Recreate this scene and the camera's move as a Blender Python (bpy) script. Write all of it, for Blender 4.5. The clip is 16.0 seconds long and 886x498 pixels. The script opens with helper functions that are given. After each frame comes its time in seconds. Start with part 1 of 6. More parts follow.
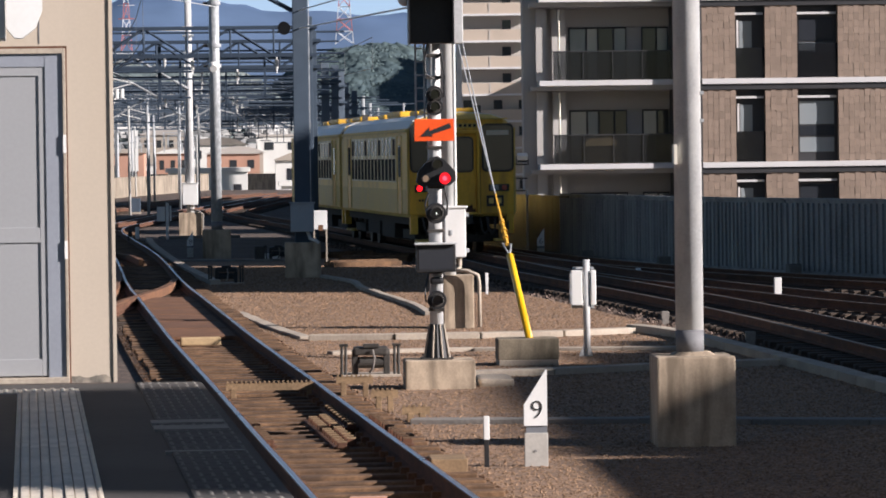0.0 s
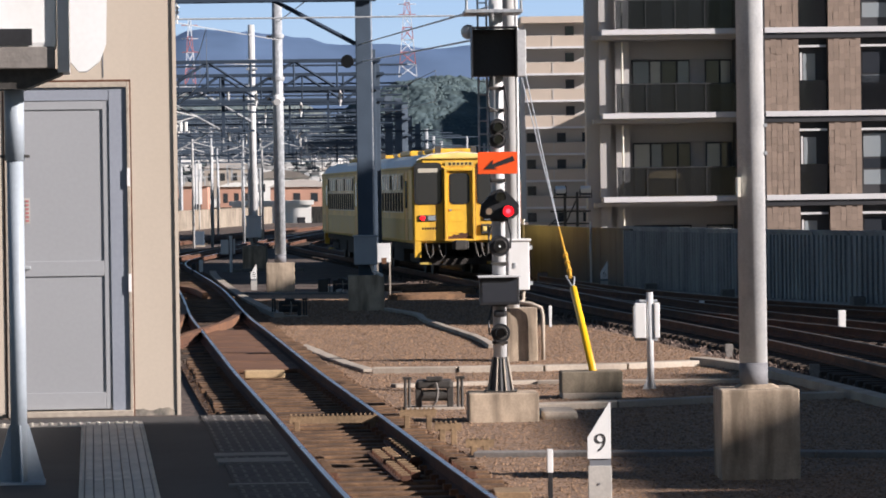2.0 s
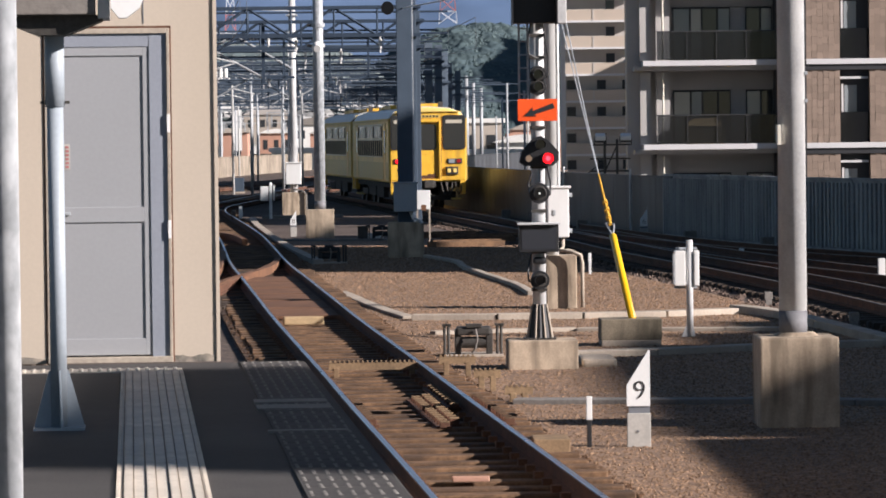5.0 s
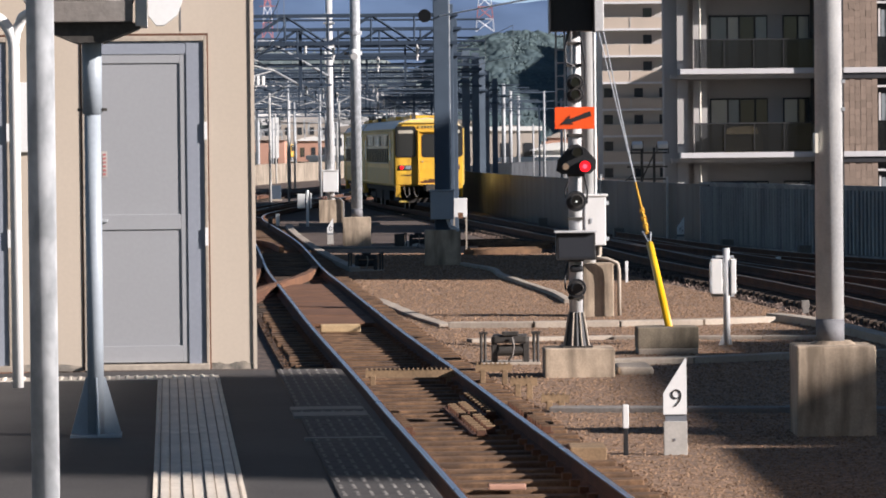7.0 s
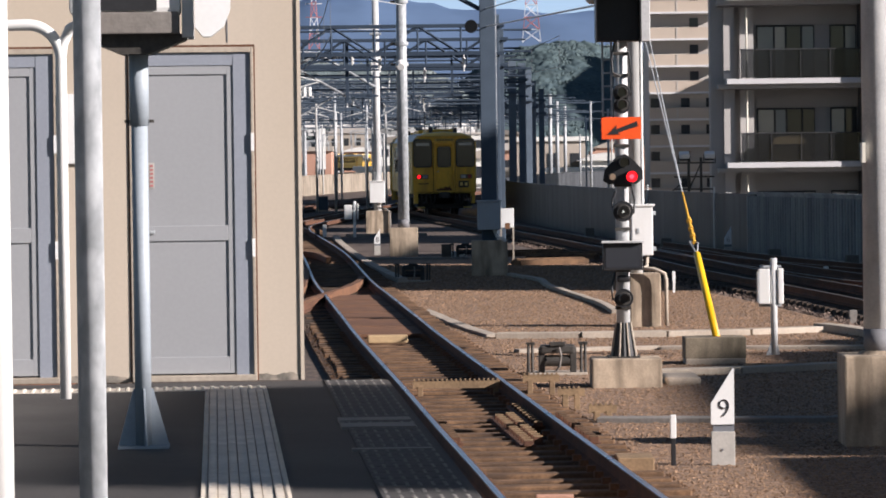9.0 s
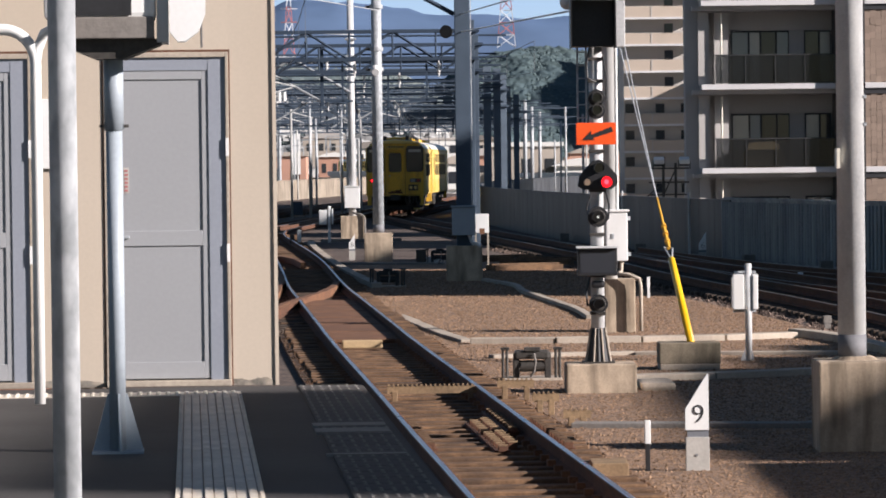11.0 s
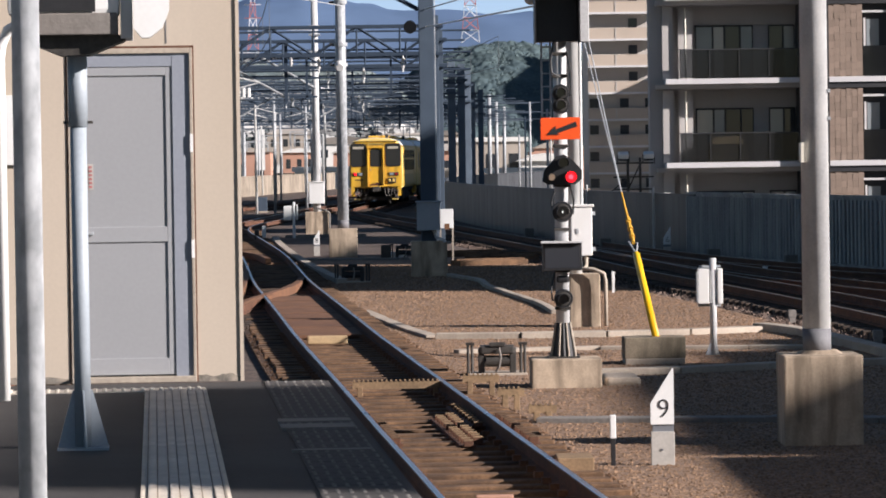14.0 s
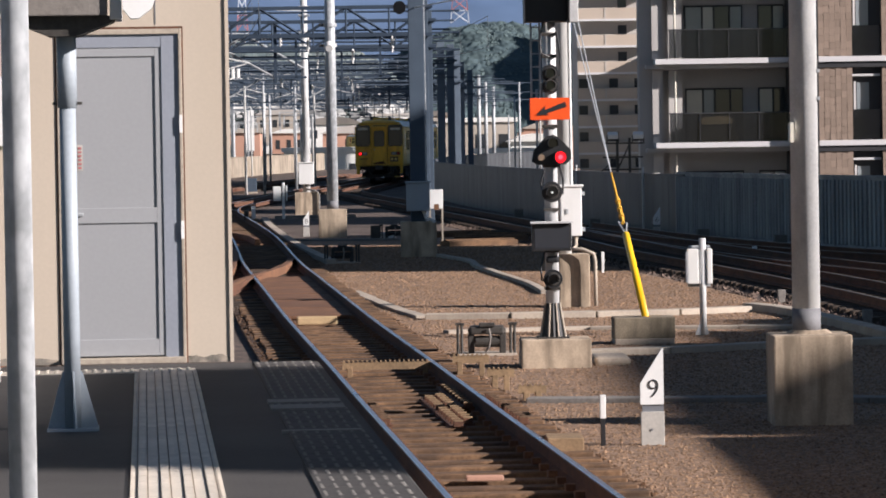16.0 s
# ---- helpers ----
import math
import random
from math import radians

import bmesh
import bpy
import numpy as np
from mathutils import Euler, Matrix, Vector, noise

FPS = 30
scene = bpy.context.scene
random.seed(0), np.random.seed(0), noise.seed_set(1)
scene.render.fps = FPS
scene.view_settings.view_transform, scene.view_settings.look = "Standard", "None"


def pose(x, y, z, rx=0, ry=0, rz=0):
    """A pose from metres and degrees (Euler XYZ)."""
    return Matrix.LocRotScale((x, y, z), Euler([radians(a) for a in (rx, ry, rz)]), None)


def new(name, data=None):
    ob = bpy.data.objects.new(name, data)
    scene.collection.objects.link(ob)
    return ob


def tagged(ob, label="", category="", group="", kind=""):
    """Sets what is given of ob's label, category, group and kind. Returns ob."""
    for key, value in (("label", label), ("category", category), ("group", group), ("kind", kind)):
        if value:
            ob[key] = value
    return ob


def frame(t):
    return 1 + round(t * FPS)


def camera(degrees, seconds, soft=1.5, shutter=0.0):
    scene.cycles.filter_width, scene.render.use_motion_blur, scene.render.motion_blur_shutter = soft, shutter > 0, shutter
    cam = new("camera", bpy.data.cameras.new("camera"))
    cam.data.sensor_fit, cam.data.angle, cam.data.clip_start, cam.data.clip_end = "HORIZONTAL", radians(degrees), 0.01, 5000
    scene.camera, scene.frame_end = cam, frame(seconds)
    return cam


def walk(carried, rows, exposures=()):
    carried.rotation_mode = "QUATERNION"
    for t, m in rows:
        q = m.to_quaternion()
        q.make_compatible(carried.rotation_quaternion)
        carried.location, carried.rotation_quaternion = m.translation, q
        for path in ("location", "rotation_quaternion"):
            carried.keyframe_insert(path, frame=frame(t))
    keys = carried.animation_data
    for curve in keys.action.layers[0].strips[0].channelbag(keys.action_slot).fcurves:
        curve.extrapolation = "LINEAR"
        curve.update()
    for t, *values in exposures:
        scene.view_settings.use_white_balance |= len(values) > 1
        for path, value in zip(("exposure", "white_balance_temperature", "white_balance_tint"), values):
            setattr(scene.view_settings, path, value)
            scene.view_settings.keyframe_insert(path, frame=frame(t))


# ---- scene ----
cam = camera(12.78, 16.0, soft=1.8)
EYE = 2.4
# seconds, yaw, pitch, roll
ROWS = [
    (0.0, -2.705, -1.310, 0.751),
    (0.5, -2.438, -1.323, 0.956),
    (1.0, -2.328, -1.197, 1.018),
    (1.5, -2.165, -0.920, 0.847),
    (2.0, -1.787, -0.822, 0.807),
    (2.5, -1.546, -0.913, 0.697),
    (3.0, -1.407, -1.134, 0.707),
    (3.5, -1.212, -1.390, 0.808),
    (4.0, -1.210, -1.492, 0.789),
    (4.5, -1.257, -1.596, 0.693),
    (7.0, -0.676, -1.463, 0.583),
    (7.5, -0.492, -1.592, 0.566),
    (8.0, -0.388, -1.573, 0.661),
    (8.5, -0.246, -1.472, 0.845),
    (9.0, 0.001, -1.302, 0.737),
    (11.5, -0.419, -1.230, 0.649),
    (12.0, -0.419, -1.412, 0.608),
    (12.5, -0.511, -1.630, 0.599),
    (13.0, -0.396, -1.666, 0.730),
    (13.5, -0.561, -1.415, 0.840),
    (14.0, -0.878, -1.305, 0.843),
    (14.5, -1.013, -1.331, 0.839),
    (15.0, -1.036, -1.435, 0.777),
    (15.5, -1.132, -1.540, 0.754),
    (16.0, -1.031, -1.590, 0.930),
]
walk(cam, [(t, pose(0, 0, EYE, 90 + pitch, roll, yaw)) for t, yaw, pitch, roll in ROWS])

# ---- light ----
SUN_EL, SUN_AZ = 22.0, -22.0   # azimuth from +x towards the camera side
world = bpy.data.worlds.new("world")
scene.world = world
world.use_nodes = True
wn = world.node_tree
sky = wn.nodes.new("ShaderNodeTexSky")
sky.sky_type, sky.sun_disc = "NISHITA", False
sky.sun_elevation, sky.sun_rotation = radians(SUN_EL), radians(90 - SUN_AZ)
sky.air_density, sky.dust_density, sky.ozone_density = 1.0, 0.3, 3.0
wn.links.new(sky.outputs[0], wn.nodes["Background"].inputs[0])
wn.nodes["Background"].inputs[1].default_value = 0.028
sun = new("sun", bpy.data.lights.new("sun", "SUN"))
sun.data.energy, sun.data.angle, sun.data.color = 4.7, radians(0.6), (1.0, 0.915, 0.885)
sd = Vector((math.cos(radians(SUN_EL)) * math.cos(radians(SUN_AZ)), math.cos(radians(SUN_EL)) * math.sin(radians(SUN_AZ)), math.sin(radians(SUN_EL))))
sun.rotation_mode = "QUATERNION"
sun.rotation_quaternion = sd.to_track_quat("Z", "Y")
scene.view_settings.exposure = 1.07


# ---- materials ----
def material(name, color, rough=0.7, metal=0.0, vary=0.15, scale=3.0, bump=0.15, stain=None, stain_scale=0.6, stain_amount=0.5, fine=40.0, streak=1.0, spec=0.4):
    """Base colour broken up at two scales, with stains and a fine relief; streak > 1 draws the stains out along z."""
    m = bpy.data.materials.new(name)
    m.use_nodes = True
    nt = m.node_tree
    n, l = nt.nodes, nt.links
    b = n["Principled BSDF"]
    co = n.new("ShaderNodeTexCoord")
    oi = n.new("ShaderNodeObjectInfo")
    off = n.new("ShaderNodeVectorMath")
    off.operation = "MULTIPLY_ADD"
    off.inputs[1].default_value = (37.0, 17.0, 11.0)
    l.new(oi.outputs["Random"], off.inputs[0])
    l.new(co.outputs["Object"], off.inputs[2])
    mp = n.new("ShaderNodeMapping")
    mp.inputs["Scale"].default_value = (1, 1, 1 / streak)
    l.new(off.outputs[0], mp.inputs[0])
    n1 = n.new("ShaderNodeTexNoise")
    n1.inputs["Scale"].default_value, n1.inputs["Detail"].default_value = scale, 5
    n2 = n.new("ShaderNodeTexNoise")
    n2.inputs["Scale"].default_value, n2.inputs["Detail"].default_value = fine, 3
    n3 = n.new("ShaderNodeTexNoise")
    n3.inputs["Scale"].default_value, n3.inputs["Detail"].default_value = stain_scale, 6
    l.new(off.outputs[0], n1.inputs["Vector"])
    l.new(off.outputs[0], n2.inputs["Vector"])
    l.new(mp.outputs[0], n3.inputs["Vector"])
    r1 = n.new("ShaderNodeMapRange")
    r1.inputs["From Min"].default_value, r1.inputs["From Max"].default_value = 0.3, 0.7
    r1.inputs["To Min"].default_value, r1.inputs["To Max"].default_value = 1 - vary, 1 + vary
    l.new(n1.outputs["Fac"], r1.inputs["Value"])
    r2 = n.new("ShaderNodeMapRange")
    r2.inputs["From Min"].default_value, r2.inputs["From Max"].default_value = 0.3, 0.7
    r2.inputs["To Min"].default_value, r2.inputs["To Max"].default_value = 1 - vary * 0.8, 1 + vary * 0.8
    l.new(n2.outputs["Fac"], r2.inputs["Value"])
    mul = n.new("ShaderNodeMath")
    mul.operation = "MULTIPLY"
    l.new(r1.outputs[0], mul.inputs[0])
    l.new(r2.outputs[0], mul.inputs[1])
    base = n.new("ShaderNodeVectorMath")
    base.operation = "SCALE"
    base.inputs[0].default_value = color
    l.new(mul.outputs[0], base.inputs["Scale"])
    out = base.outputs[0]
    if stain:
        rs = n.new("ShaderNodeMapRange")
        rs.inputs["From Min"].default_value, rs.inputs["From Max"].default_value = 0.44, 0.66
        rs.inputs["To Max"].default_value = stain_amount
        l.new(n3.outputs["Fac"], rs.inputs["Value"])
        mx = n.new("ShaderNodeMix")
        mx.data_type = "RGBA"
        mx.inputs["B"].default_value = (*stain, 1)
        l.new(rs.outputs[0], mx.inputs["Factor"])
        l.new(out, mx.inputs["A"])
        out = mx.outputs["Result"]
    l.new(out, b.inputs["Base Color"])
    b.inputs["Metallic"].default_value = metal
    b.inputs["Specular IOR Level"].default_value = spec
    rr = n.new("ShaderNodeMapRange")
    rr.inputs["To Min"].default_value, rr.inputs["To Max"].default_value = max(0.02, rough - 0.1), min(1, rough + 0.1)
    l.new(n1.outputs["Fac"], rr.inputs["Value"])
    l.new(rr.outputs[0], b.inputs["Roughness"])
    if bump:
        bp = n.new("ShaderNodeBump")
        bp.inputs["Strength"].default_value, bp.inputs["Distance"].default_value = bump, 0.01
        l.new(n2.outputs["Fac"], bp.inputs["Height"])
        l.new(bp.outputs[0], b.inputs["Normal"])
    return m


def glow(name, color, strength):
    m = bpy.data.materials.new(name)
    m.use_nodes = True
    b = m.node_tree.nodes["Principled BSDF"]
    b.inputs["Base Color"].default_value = (*color, 1)
    b.inputs["Emission Color"].default_value = (*color, 1)
    b.inputs["Emission Strength"].default_value = strength
    b.inputs["Roughness"].default_value = 0.3
    return m


M = {}


def matte(m):
    """Rough weathered coating, which shades flatter across a round pole than smooth paint."""
    m.node_tree.nodes["Principled BSDF"].inputs["Diffuse Roughness"].default_value = 1.0
    return m



def gravel(name, dark, light, scale, patch, patch_amount):
    """Loose stones: each cell its own tone, with broad darker patches."""
    m = bpy.data.materials.new(name)
    m.use_nodes = True
    nt = m.node_tree
    n, l = nt.nodes, nt.links
    b = n["Principled BSDF"]
    co = n.new("ShaderNodeTexCoord")
    v = n.new("ShaderNodeTexVoronoi")
    v.inputs["Scale"].default_value = scale
    l.new(co.outputs["Object"], v.inputs["Vector"])
    sep = n.new("ShaderNodeSeparateColor")
    l.new(v.outputs["Color"], sep.inputs[0])
    n2 = n.new("ShaderNodeTexNoise")
    n2.inputs["Scale"].default_value, n2.inputs["Detail"].default_value = scale * 0.35, 4
    l.new(co.outputs["Object"], n2.inputs["Vector"])
    ad = n.new("ShaderNodeMath")
    ad.operation = "MULTIPLY_ADD"
    ad.inputs[1].default_value = 0.55
    l.new(sep.outputs[0], ad.inputs[0])
    sc = n.new("ShaderNodeMath")
    sc.operation = "MULTIPLY"
    sc.inputs[1].default_value = 0.5
    l.new(n2.outputs["Fac"], sc.inputs[0])
    l.new(sc.outputs[0], ad.inputs[2])
    cr = n.new("ShaderNodeValToRGB")
    cr.color_ramp.elements[0].position, cr.color_ramp.elements[1].position = 0.2, 0.85
    cr.color_ramp.elements[0].color, cr.color_ramp.elements[1].color = (*dark, 1), (*light, 1)
    l.new(ad.outputs[0], cr.inputs[0])
    n3 = n.new("ShaderNodeTexNoise")
    n3.inputs["Scale"].default_value, n3.inputs["Detail"].default_value = 0.35, 6
    l.new(co.outputs["Object"], n3.inputs["Vector"])
    rs = n.new("ShaderNodeMapRange")
    rs.inputs["From Min"].default_value, rs.inputs["From Max"].default_value = 0.45, 0.7
    rs.inputs["To Max"].default_value = patch_amount
    l.new(n3.outputs["Fac"], rs.inputs["Value"])
    mx = n.new("ShaderNodeMix")
    mx.data_type = "RGBA"
    mx.inputs["B"].default_value = (*patch, 1)
    l.new(rs.outputs[0], mx.inputs["Factor"])
    l.new(cr.outputs[0], mx.inputs["A"])
    l.new(mx.outputs["Result"], b.inputs["Base Color"])
    b.inputs["Roughness"].default_value = 0.95
    bp = n.new("ShaderNodeBump")
    bp.inputs["Strength"].default_value, bp.inputs["Distance"].default_value = 0.7, 0.03
    l.new(ad.outputs[0], bp.inputs["Height"])
    l.new(bp.outputs[0], b.inputs["Normal"])
    return m


M["ballast"] = gravel("ballast", (0.035, 0.024, 0.019), (0.150, 0.105, 0.082), 14, (0.035, 0.024, 0.018), 0.65)
M["bed"] = gravel("bed", (0.030, 0.017, 0.011), (0.15, 0.085, 0.050), 20, (0.045, 0.025, 0.016), 0.5)
M["paving"] = gravel("paving", (0.092, 0.057, 0.038), (0.35, 0.222, 0.140), 24, (0.11, 0.078, 0.058), 0.35)
M["asphalt"] = material("asphalt", (0.052, 0.048, 0.047), 0.9, vary=0.18, scale=1.5, fine=60, bump=0.3, stain=(0.09, 0.085, 0.08), stain_scale=0.7)
M["concrete"] = material("concrete", (0.46, 0.365, 0.270), 0.9, vary=0.12, scale=6, fine=50, bump=0.1, stain=(0.135, 0.105, 0.075), stain_scale=5.0, stain_amount=0.85, streak=6)
M["kerb"] = material("kerb", (0.42, 0.36, 0.295), 0.9, vary=0.14, scale=3, fine=30, bump=0.3, stain=(0.20, 0.17, 0.14), stain_scale=1.5)
M["cover"] = material("cover", (0.21, 0.195, 0.18), 0.9, vary=0.2, scale=2, fine=30, bump=0.3, stain=(0.16, 0.13, 0.11), stain_scale=1.0)
M["groove"] = material("groove", (0.24, 0.20, 0.16), 0.9, vary=0.15, bump=0)
M["rail_top"] = material("rail_top", (0.58, 0.57, 0.57), 0.30, metal=1.0, vary=0.06, scale=2, bump=0)
M["rail_worn"] = material("rail_worn", (0.20, 0.165, 0.14), 0.5, metal=0.6, vary=0.15, scale=2, bump=0)
M["rust"] = material("rust", (0.115, 0.052, 0.030), 0.9, vary=0.3, scale=4, fine=30, bump=0.3, stain=(0.05, 0.026, 0.018), stain_scale=1.2)
M["rust_plate"] = material("rust_plate", (0.165, 0.080, 0.042), 0.85, vary=0.25, scale=3, fine=40, bump=0.2, stain=(0.09, 0.045, 0.03), stain_scale=1.2)
M["sleeper"] = material("sleeper", (0.150, 0.086, 0.047), 0.95, vary=0.35, scale=5, fine=35, bump=0.5, stain=(0.050, 0.031, 0.021), stain_scale=2.6, stain_amount=0.85)
M["sleeper_dark"] = material("sleeper_dark", (0.050, 0.036, 0.027), 0.95, vary=0.35, scale=4, fine=35, bump=0.4)
M["clip_rust"] = material("clip_rust", (0.115, 0.072, 0.043), 0.85, vary=0.25, scale=6, bump=0.1)
M["rod_tan"] = material("rod_tan", (0.26, 0.175, 0.10), 0.85, vary=0.25, scale=6, bump=0.15, stain=(0.12, 0.075, 0.045), stain_scale=3)
M["clip_pale"] = material("clip_pale", (0.42, 0.30, 0.17), 0.85, vary=0.15, scale=6, bump=0.1)
M["beige"] = material("beige", (0.505, 0.430, 0.350), 0.75, vary=0.03, scale=0.8, fine=40, bump=0.0, stain=(0.45, 0.37, 0.28), stain_scale=0.9, stain_amount=0.3, streak=4)
M["door_grey"] = material("door_grey", (0.32, 0.326, 0.34), 0.5, vary=0.03, scale=0.6, bump=0.03)
M["door_frame"] = material("door_frame", (0.265, 0.285, 0.33), 0.45, vary=0.05, scale=1, bump=0.03)
M["tactile"] = material("tactile", (0.66, 0.59, 0.50), 0.85, vary=0.10, scale=2, fine=40, bump=0.2, stain=(0.50, 0.45, 0.38), stain_scale=1.6)
M["dots"] = material("dots", (0.22, 0.207, 0.19), 0.9, vary=0.15, scale=3, fine=40, bump=0.2)
M["galv"] = matte(material("galv", (0.40, 0.42, 0.44), 0.5, metal=0.15, vary=0.10, scale=7, fine=30, bump=0.08, stain=(0.62, 0.64, 0.66), stain_scale=16, stain_amount=0.75, streak=1.8))
M["pole_grey"] = matte(material("pole_grey", (0.62, 0.622, 0.625), 0.6, metal=0.15, vary=0.09, scale=5, fine=40, bump=0.06, stain=(0.74, 0.735, 0.72), stain_scale=7, stain_amount=0.7, streak=3))
M["pole_pale"] = matte(material("pole_pale", (0.56, 0.56, 0.55), 0.6, vary=0.06, scale=4, fine=40, bump=0.04, stain=(0.40, 0.39, 0.37), stain_scale=5, stain_amount=0.6, streak=4))
M["parapet"] = material("parapet", (0.29, 0.245, 0.195), 0.9, vary=0.2, scale=0.9, fine=6, bump=0.05, stain=(0.13, 0.105, 0.08), stain_scale=1.4, stain_amount=0.8, streak=3)
M["mildew"] = material("mildew", (0.20, 0.18, 0.155), 0.9, vary=0.3, scale=9, fine=60, bump=0, stain=(0.40, 0.34, 0.275), stain_scale=11, stain_amount=0.9)
M["tarp"] = material("tarp", (0.36, 0.27, 0.14), 0.8, vary=0.15, scale=2, bump=0.1, stain=(0.22, 0.17, 0.11), stain_scale=3, streak=4)
M["pole_foot"] = material("pole_foot", (0.16, 0.16, 0.17), 0.7, vary=0.1)
M["post_blue"] = material("post_blue", (0.32, 0.36, 0.40), 0.5, vary=0.06, scale=3, bump=0.04)
M["steel_blue"] = material("steel_blue", (0.068, 0.092, 0.125), 0.75, metal=0.0, vary=0.1, scale=2, bump=0.02, spec=0.1)
M["truss_blue"] = material("truss_blue", (0.042, 0.060, 0.088), 0.8, metal=0.0, vary=0.1, scale=1, bump=0, spec=0.1)
# Paler steel for far gantries: distance haze is mixed into both colours.
M["steel_haze"] = material("steel_haze", (0.125, 0.160, 0.205), 0.75, vary=0.1, scale=2, bump=0, spec=0.1)
M["truss_haze"] = material("truss_haze", (0.075, 0.100, 0.135), 0.8, vary=0.1, scale=1, bump=0, spec=0.1)
M["white"] = material("white", (0.76, 0.76, 0.75), 0.5, vary=0.03, scale=2, bump=0.03, stain=(0.62, 0.60, 0.56), stain_scale=3, stain_amount=0.35, streak=3)
M["cream"] = material("cream", (0.72, 0.68, 0.58), 0.5, vary=0.05, scale=2, bump=0.03, stain=(0.5, 0.45, 0.36), stain_scale=4, stain_amount=0.4, streak=3)
M["black"] = material("black", (0.022, 0.022, 0.024), 0.45, vary=0.2, scale=4, bump=0.05)
M["dark_metal"] = material("dark_metal", (0.06, 0.055, 0.05), 0.6, metal=0.3, vary=0.25, scale=5, bump=0.1)
M["orange"] = material("orange", (0.86, 0.095, 0.012), 0.55, vary=0.06, scale=5, bump=0)
M["yellow"] = matte(material("yellow", (0.88, 0.53, 0.01), 0.4, vary=0.05, scale=3, bump=0, stain=(0.70, 0.47, 0.04), stain_scale=4, stain_amount=0.4))
M["rope_orange"] = material("rope_orange", (0.60, 0.33, 0.04), 0.7, vary=0.15, scale=10, bump=0.2)
M["sign_grey"] = material("sign_grey", (0.42, 0.40, 0.37), 0.8, vary=0.08, scale=5, bump=0.1)
M["neck_grey"] = material("neck_grey", (0.16, 0.17, 0.19), 0.6, vary=0.08, scale=5, bump=0.05)
M["concrete_dark"] = material("concrete_dark", (0.20, 0.165, 0.12), 0.9, vary=0.2, scale=5, fine=50, bump=0.15, stain=(0.085, 0.072, 0.05), stain_scale=6, stain_amount=0.9, streak=4)
M["letter"] = material("letter", (0.02, 0.02, 0.022), 0.6, vary=0.05, bump=0)
M["fence"] = material("fence", (0.26, 0.265, 0.275), 0.75, vary=0.2, scale=0.8, fine=20, bump=0.2, stain=(0.46, 0.46, 0.45), stain_scale=2.0, stain_amount=0.7, streak=9)
M["panel_grey"] = material("panel_grey", (0.042, 0.044, 0.049), 0.5, vary=0.2, scale=0.8, fine=20, bump=0.1, stain=(0.095, 0.10, 0.11), stain_scale=1.2, stain_amount=0.5, streak=9, spec=0.25)
M["tile_brown"] = material("tile_brown", (0.175, 0.13, 0.102), 0.75, vary=0.14, scale=1.2, fine=9, bump=0.1, stain=(0.29, 0.215, 0.16), stain_scale=0.4)
tint = bpy.data.materials.new("tile_island")
tint.use_nodes = True
tn_ = tint.node_tree
geo = tn_.nodes.new("ShaderNodeNewGeometry")
obi = tn_.nodes.new("ShaderNodeObjectInfo")
tadd = tn_.nodes.new("ShaderNodeMath")
tadd.operation = "ADD"
tfr = tn_.nodes.new("ShaderNodeMath")
tfr.operation = "FRACT"
trp = tn_.nodes.new("ShaderNodeValToRGB")
trp.color_ramp.elements[0].color, trp.color_ramp.elements[1].color = (0.225, 0.168, 0.132, 1), (0.285, 0.213, 0.168, 1)
tn_.links.new(geo.outputs["Random Per Island"], tadd.inputs[0])
tn_.links.new(obi.outputs["Random"], tadd.inputs[1])
tn_.links.new(tadd.outputs[0], tfr.inputs[0])
tn_.links.new(tfr.outputs[0], trp.inputs[0])
tn_.links.new(trp.outputs[0], tn_.nodes["Principled BSDF"].inputs["Base Color"])
tn_.nodes["Principled BSDF"].inputs["Roughness"].default_value = 0.7
M["tile_island"] = tint


def island(name, c0, c1, rough=0.95):
    """Every loose piece of the mesh takes its own tone between two colours."""
    m = bpy.data.materials.new(name)
    m.use_nodes = True
    n, l = m.node_tree.nodes, m.node_tree.links
    g = n.new("ShaderNodeNewGeometry")
    r = n.new("ShaderNodeValToRGB")
    r.color_ramp.elements[0].color, r.color_ramp.elements[1].color = (*c0, 1), (*c1, 1)
    l.new(g.outputs["Random Per Island"], r.inputs[0])
    l.new(r.outputs[0], n["Principled BSDF"].inputs["Base Color"])
    n["Principled BSDF"].inputs["Roughness"].default_value = rough
    n["Principled BSDF"].inputs["Specular IOR Level"].default_value = 0.15
    return m


M["pebble"] = island("pebble", (0.122, 0.079, 0.051), (0.32, 0.206, 0.132))
M["bed_stone"] = island("bed_stone", (0.04, 0.022, 0.014), (0.18, 0.105, 0.062))
M["ballast_stone"] = island("ballast_stone", (0.040, 0.029, 0.024), (0.19, 0.14, 0.115))
# The next two tree tones are paled and blued for distance haze.
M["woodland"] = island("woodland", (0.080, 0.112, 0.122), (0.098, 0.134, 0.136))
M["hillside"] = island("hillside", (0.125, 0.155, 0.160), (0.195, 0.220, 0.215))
M["far_house"] = island("far_house", (0.15, 0.155, 0.16), (0.46, 0.455, 0.445), 0.8)
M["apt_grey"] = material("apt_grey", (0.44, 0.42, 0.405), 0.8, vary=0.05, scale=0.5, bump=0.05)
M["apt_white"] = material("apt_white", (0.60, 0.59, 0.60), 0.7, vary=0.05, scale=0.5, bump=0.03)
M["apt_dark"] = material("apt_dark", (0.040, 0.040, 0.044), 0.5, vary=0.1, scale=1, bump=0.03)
M["tower_beige"] = material("tower_beige", (0.48, 0.40, 0.33), 0.8, vary=0.05, scale=0.3, bump=0)
M["tower_wall"] = material("tower_wall", (0.45, 0.415, 0.385), 0.8, vary=0.06, scale=0.3, bump=0)
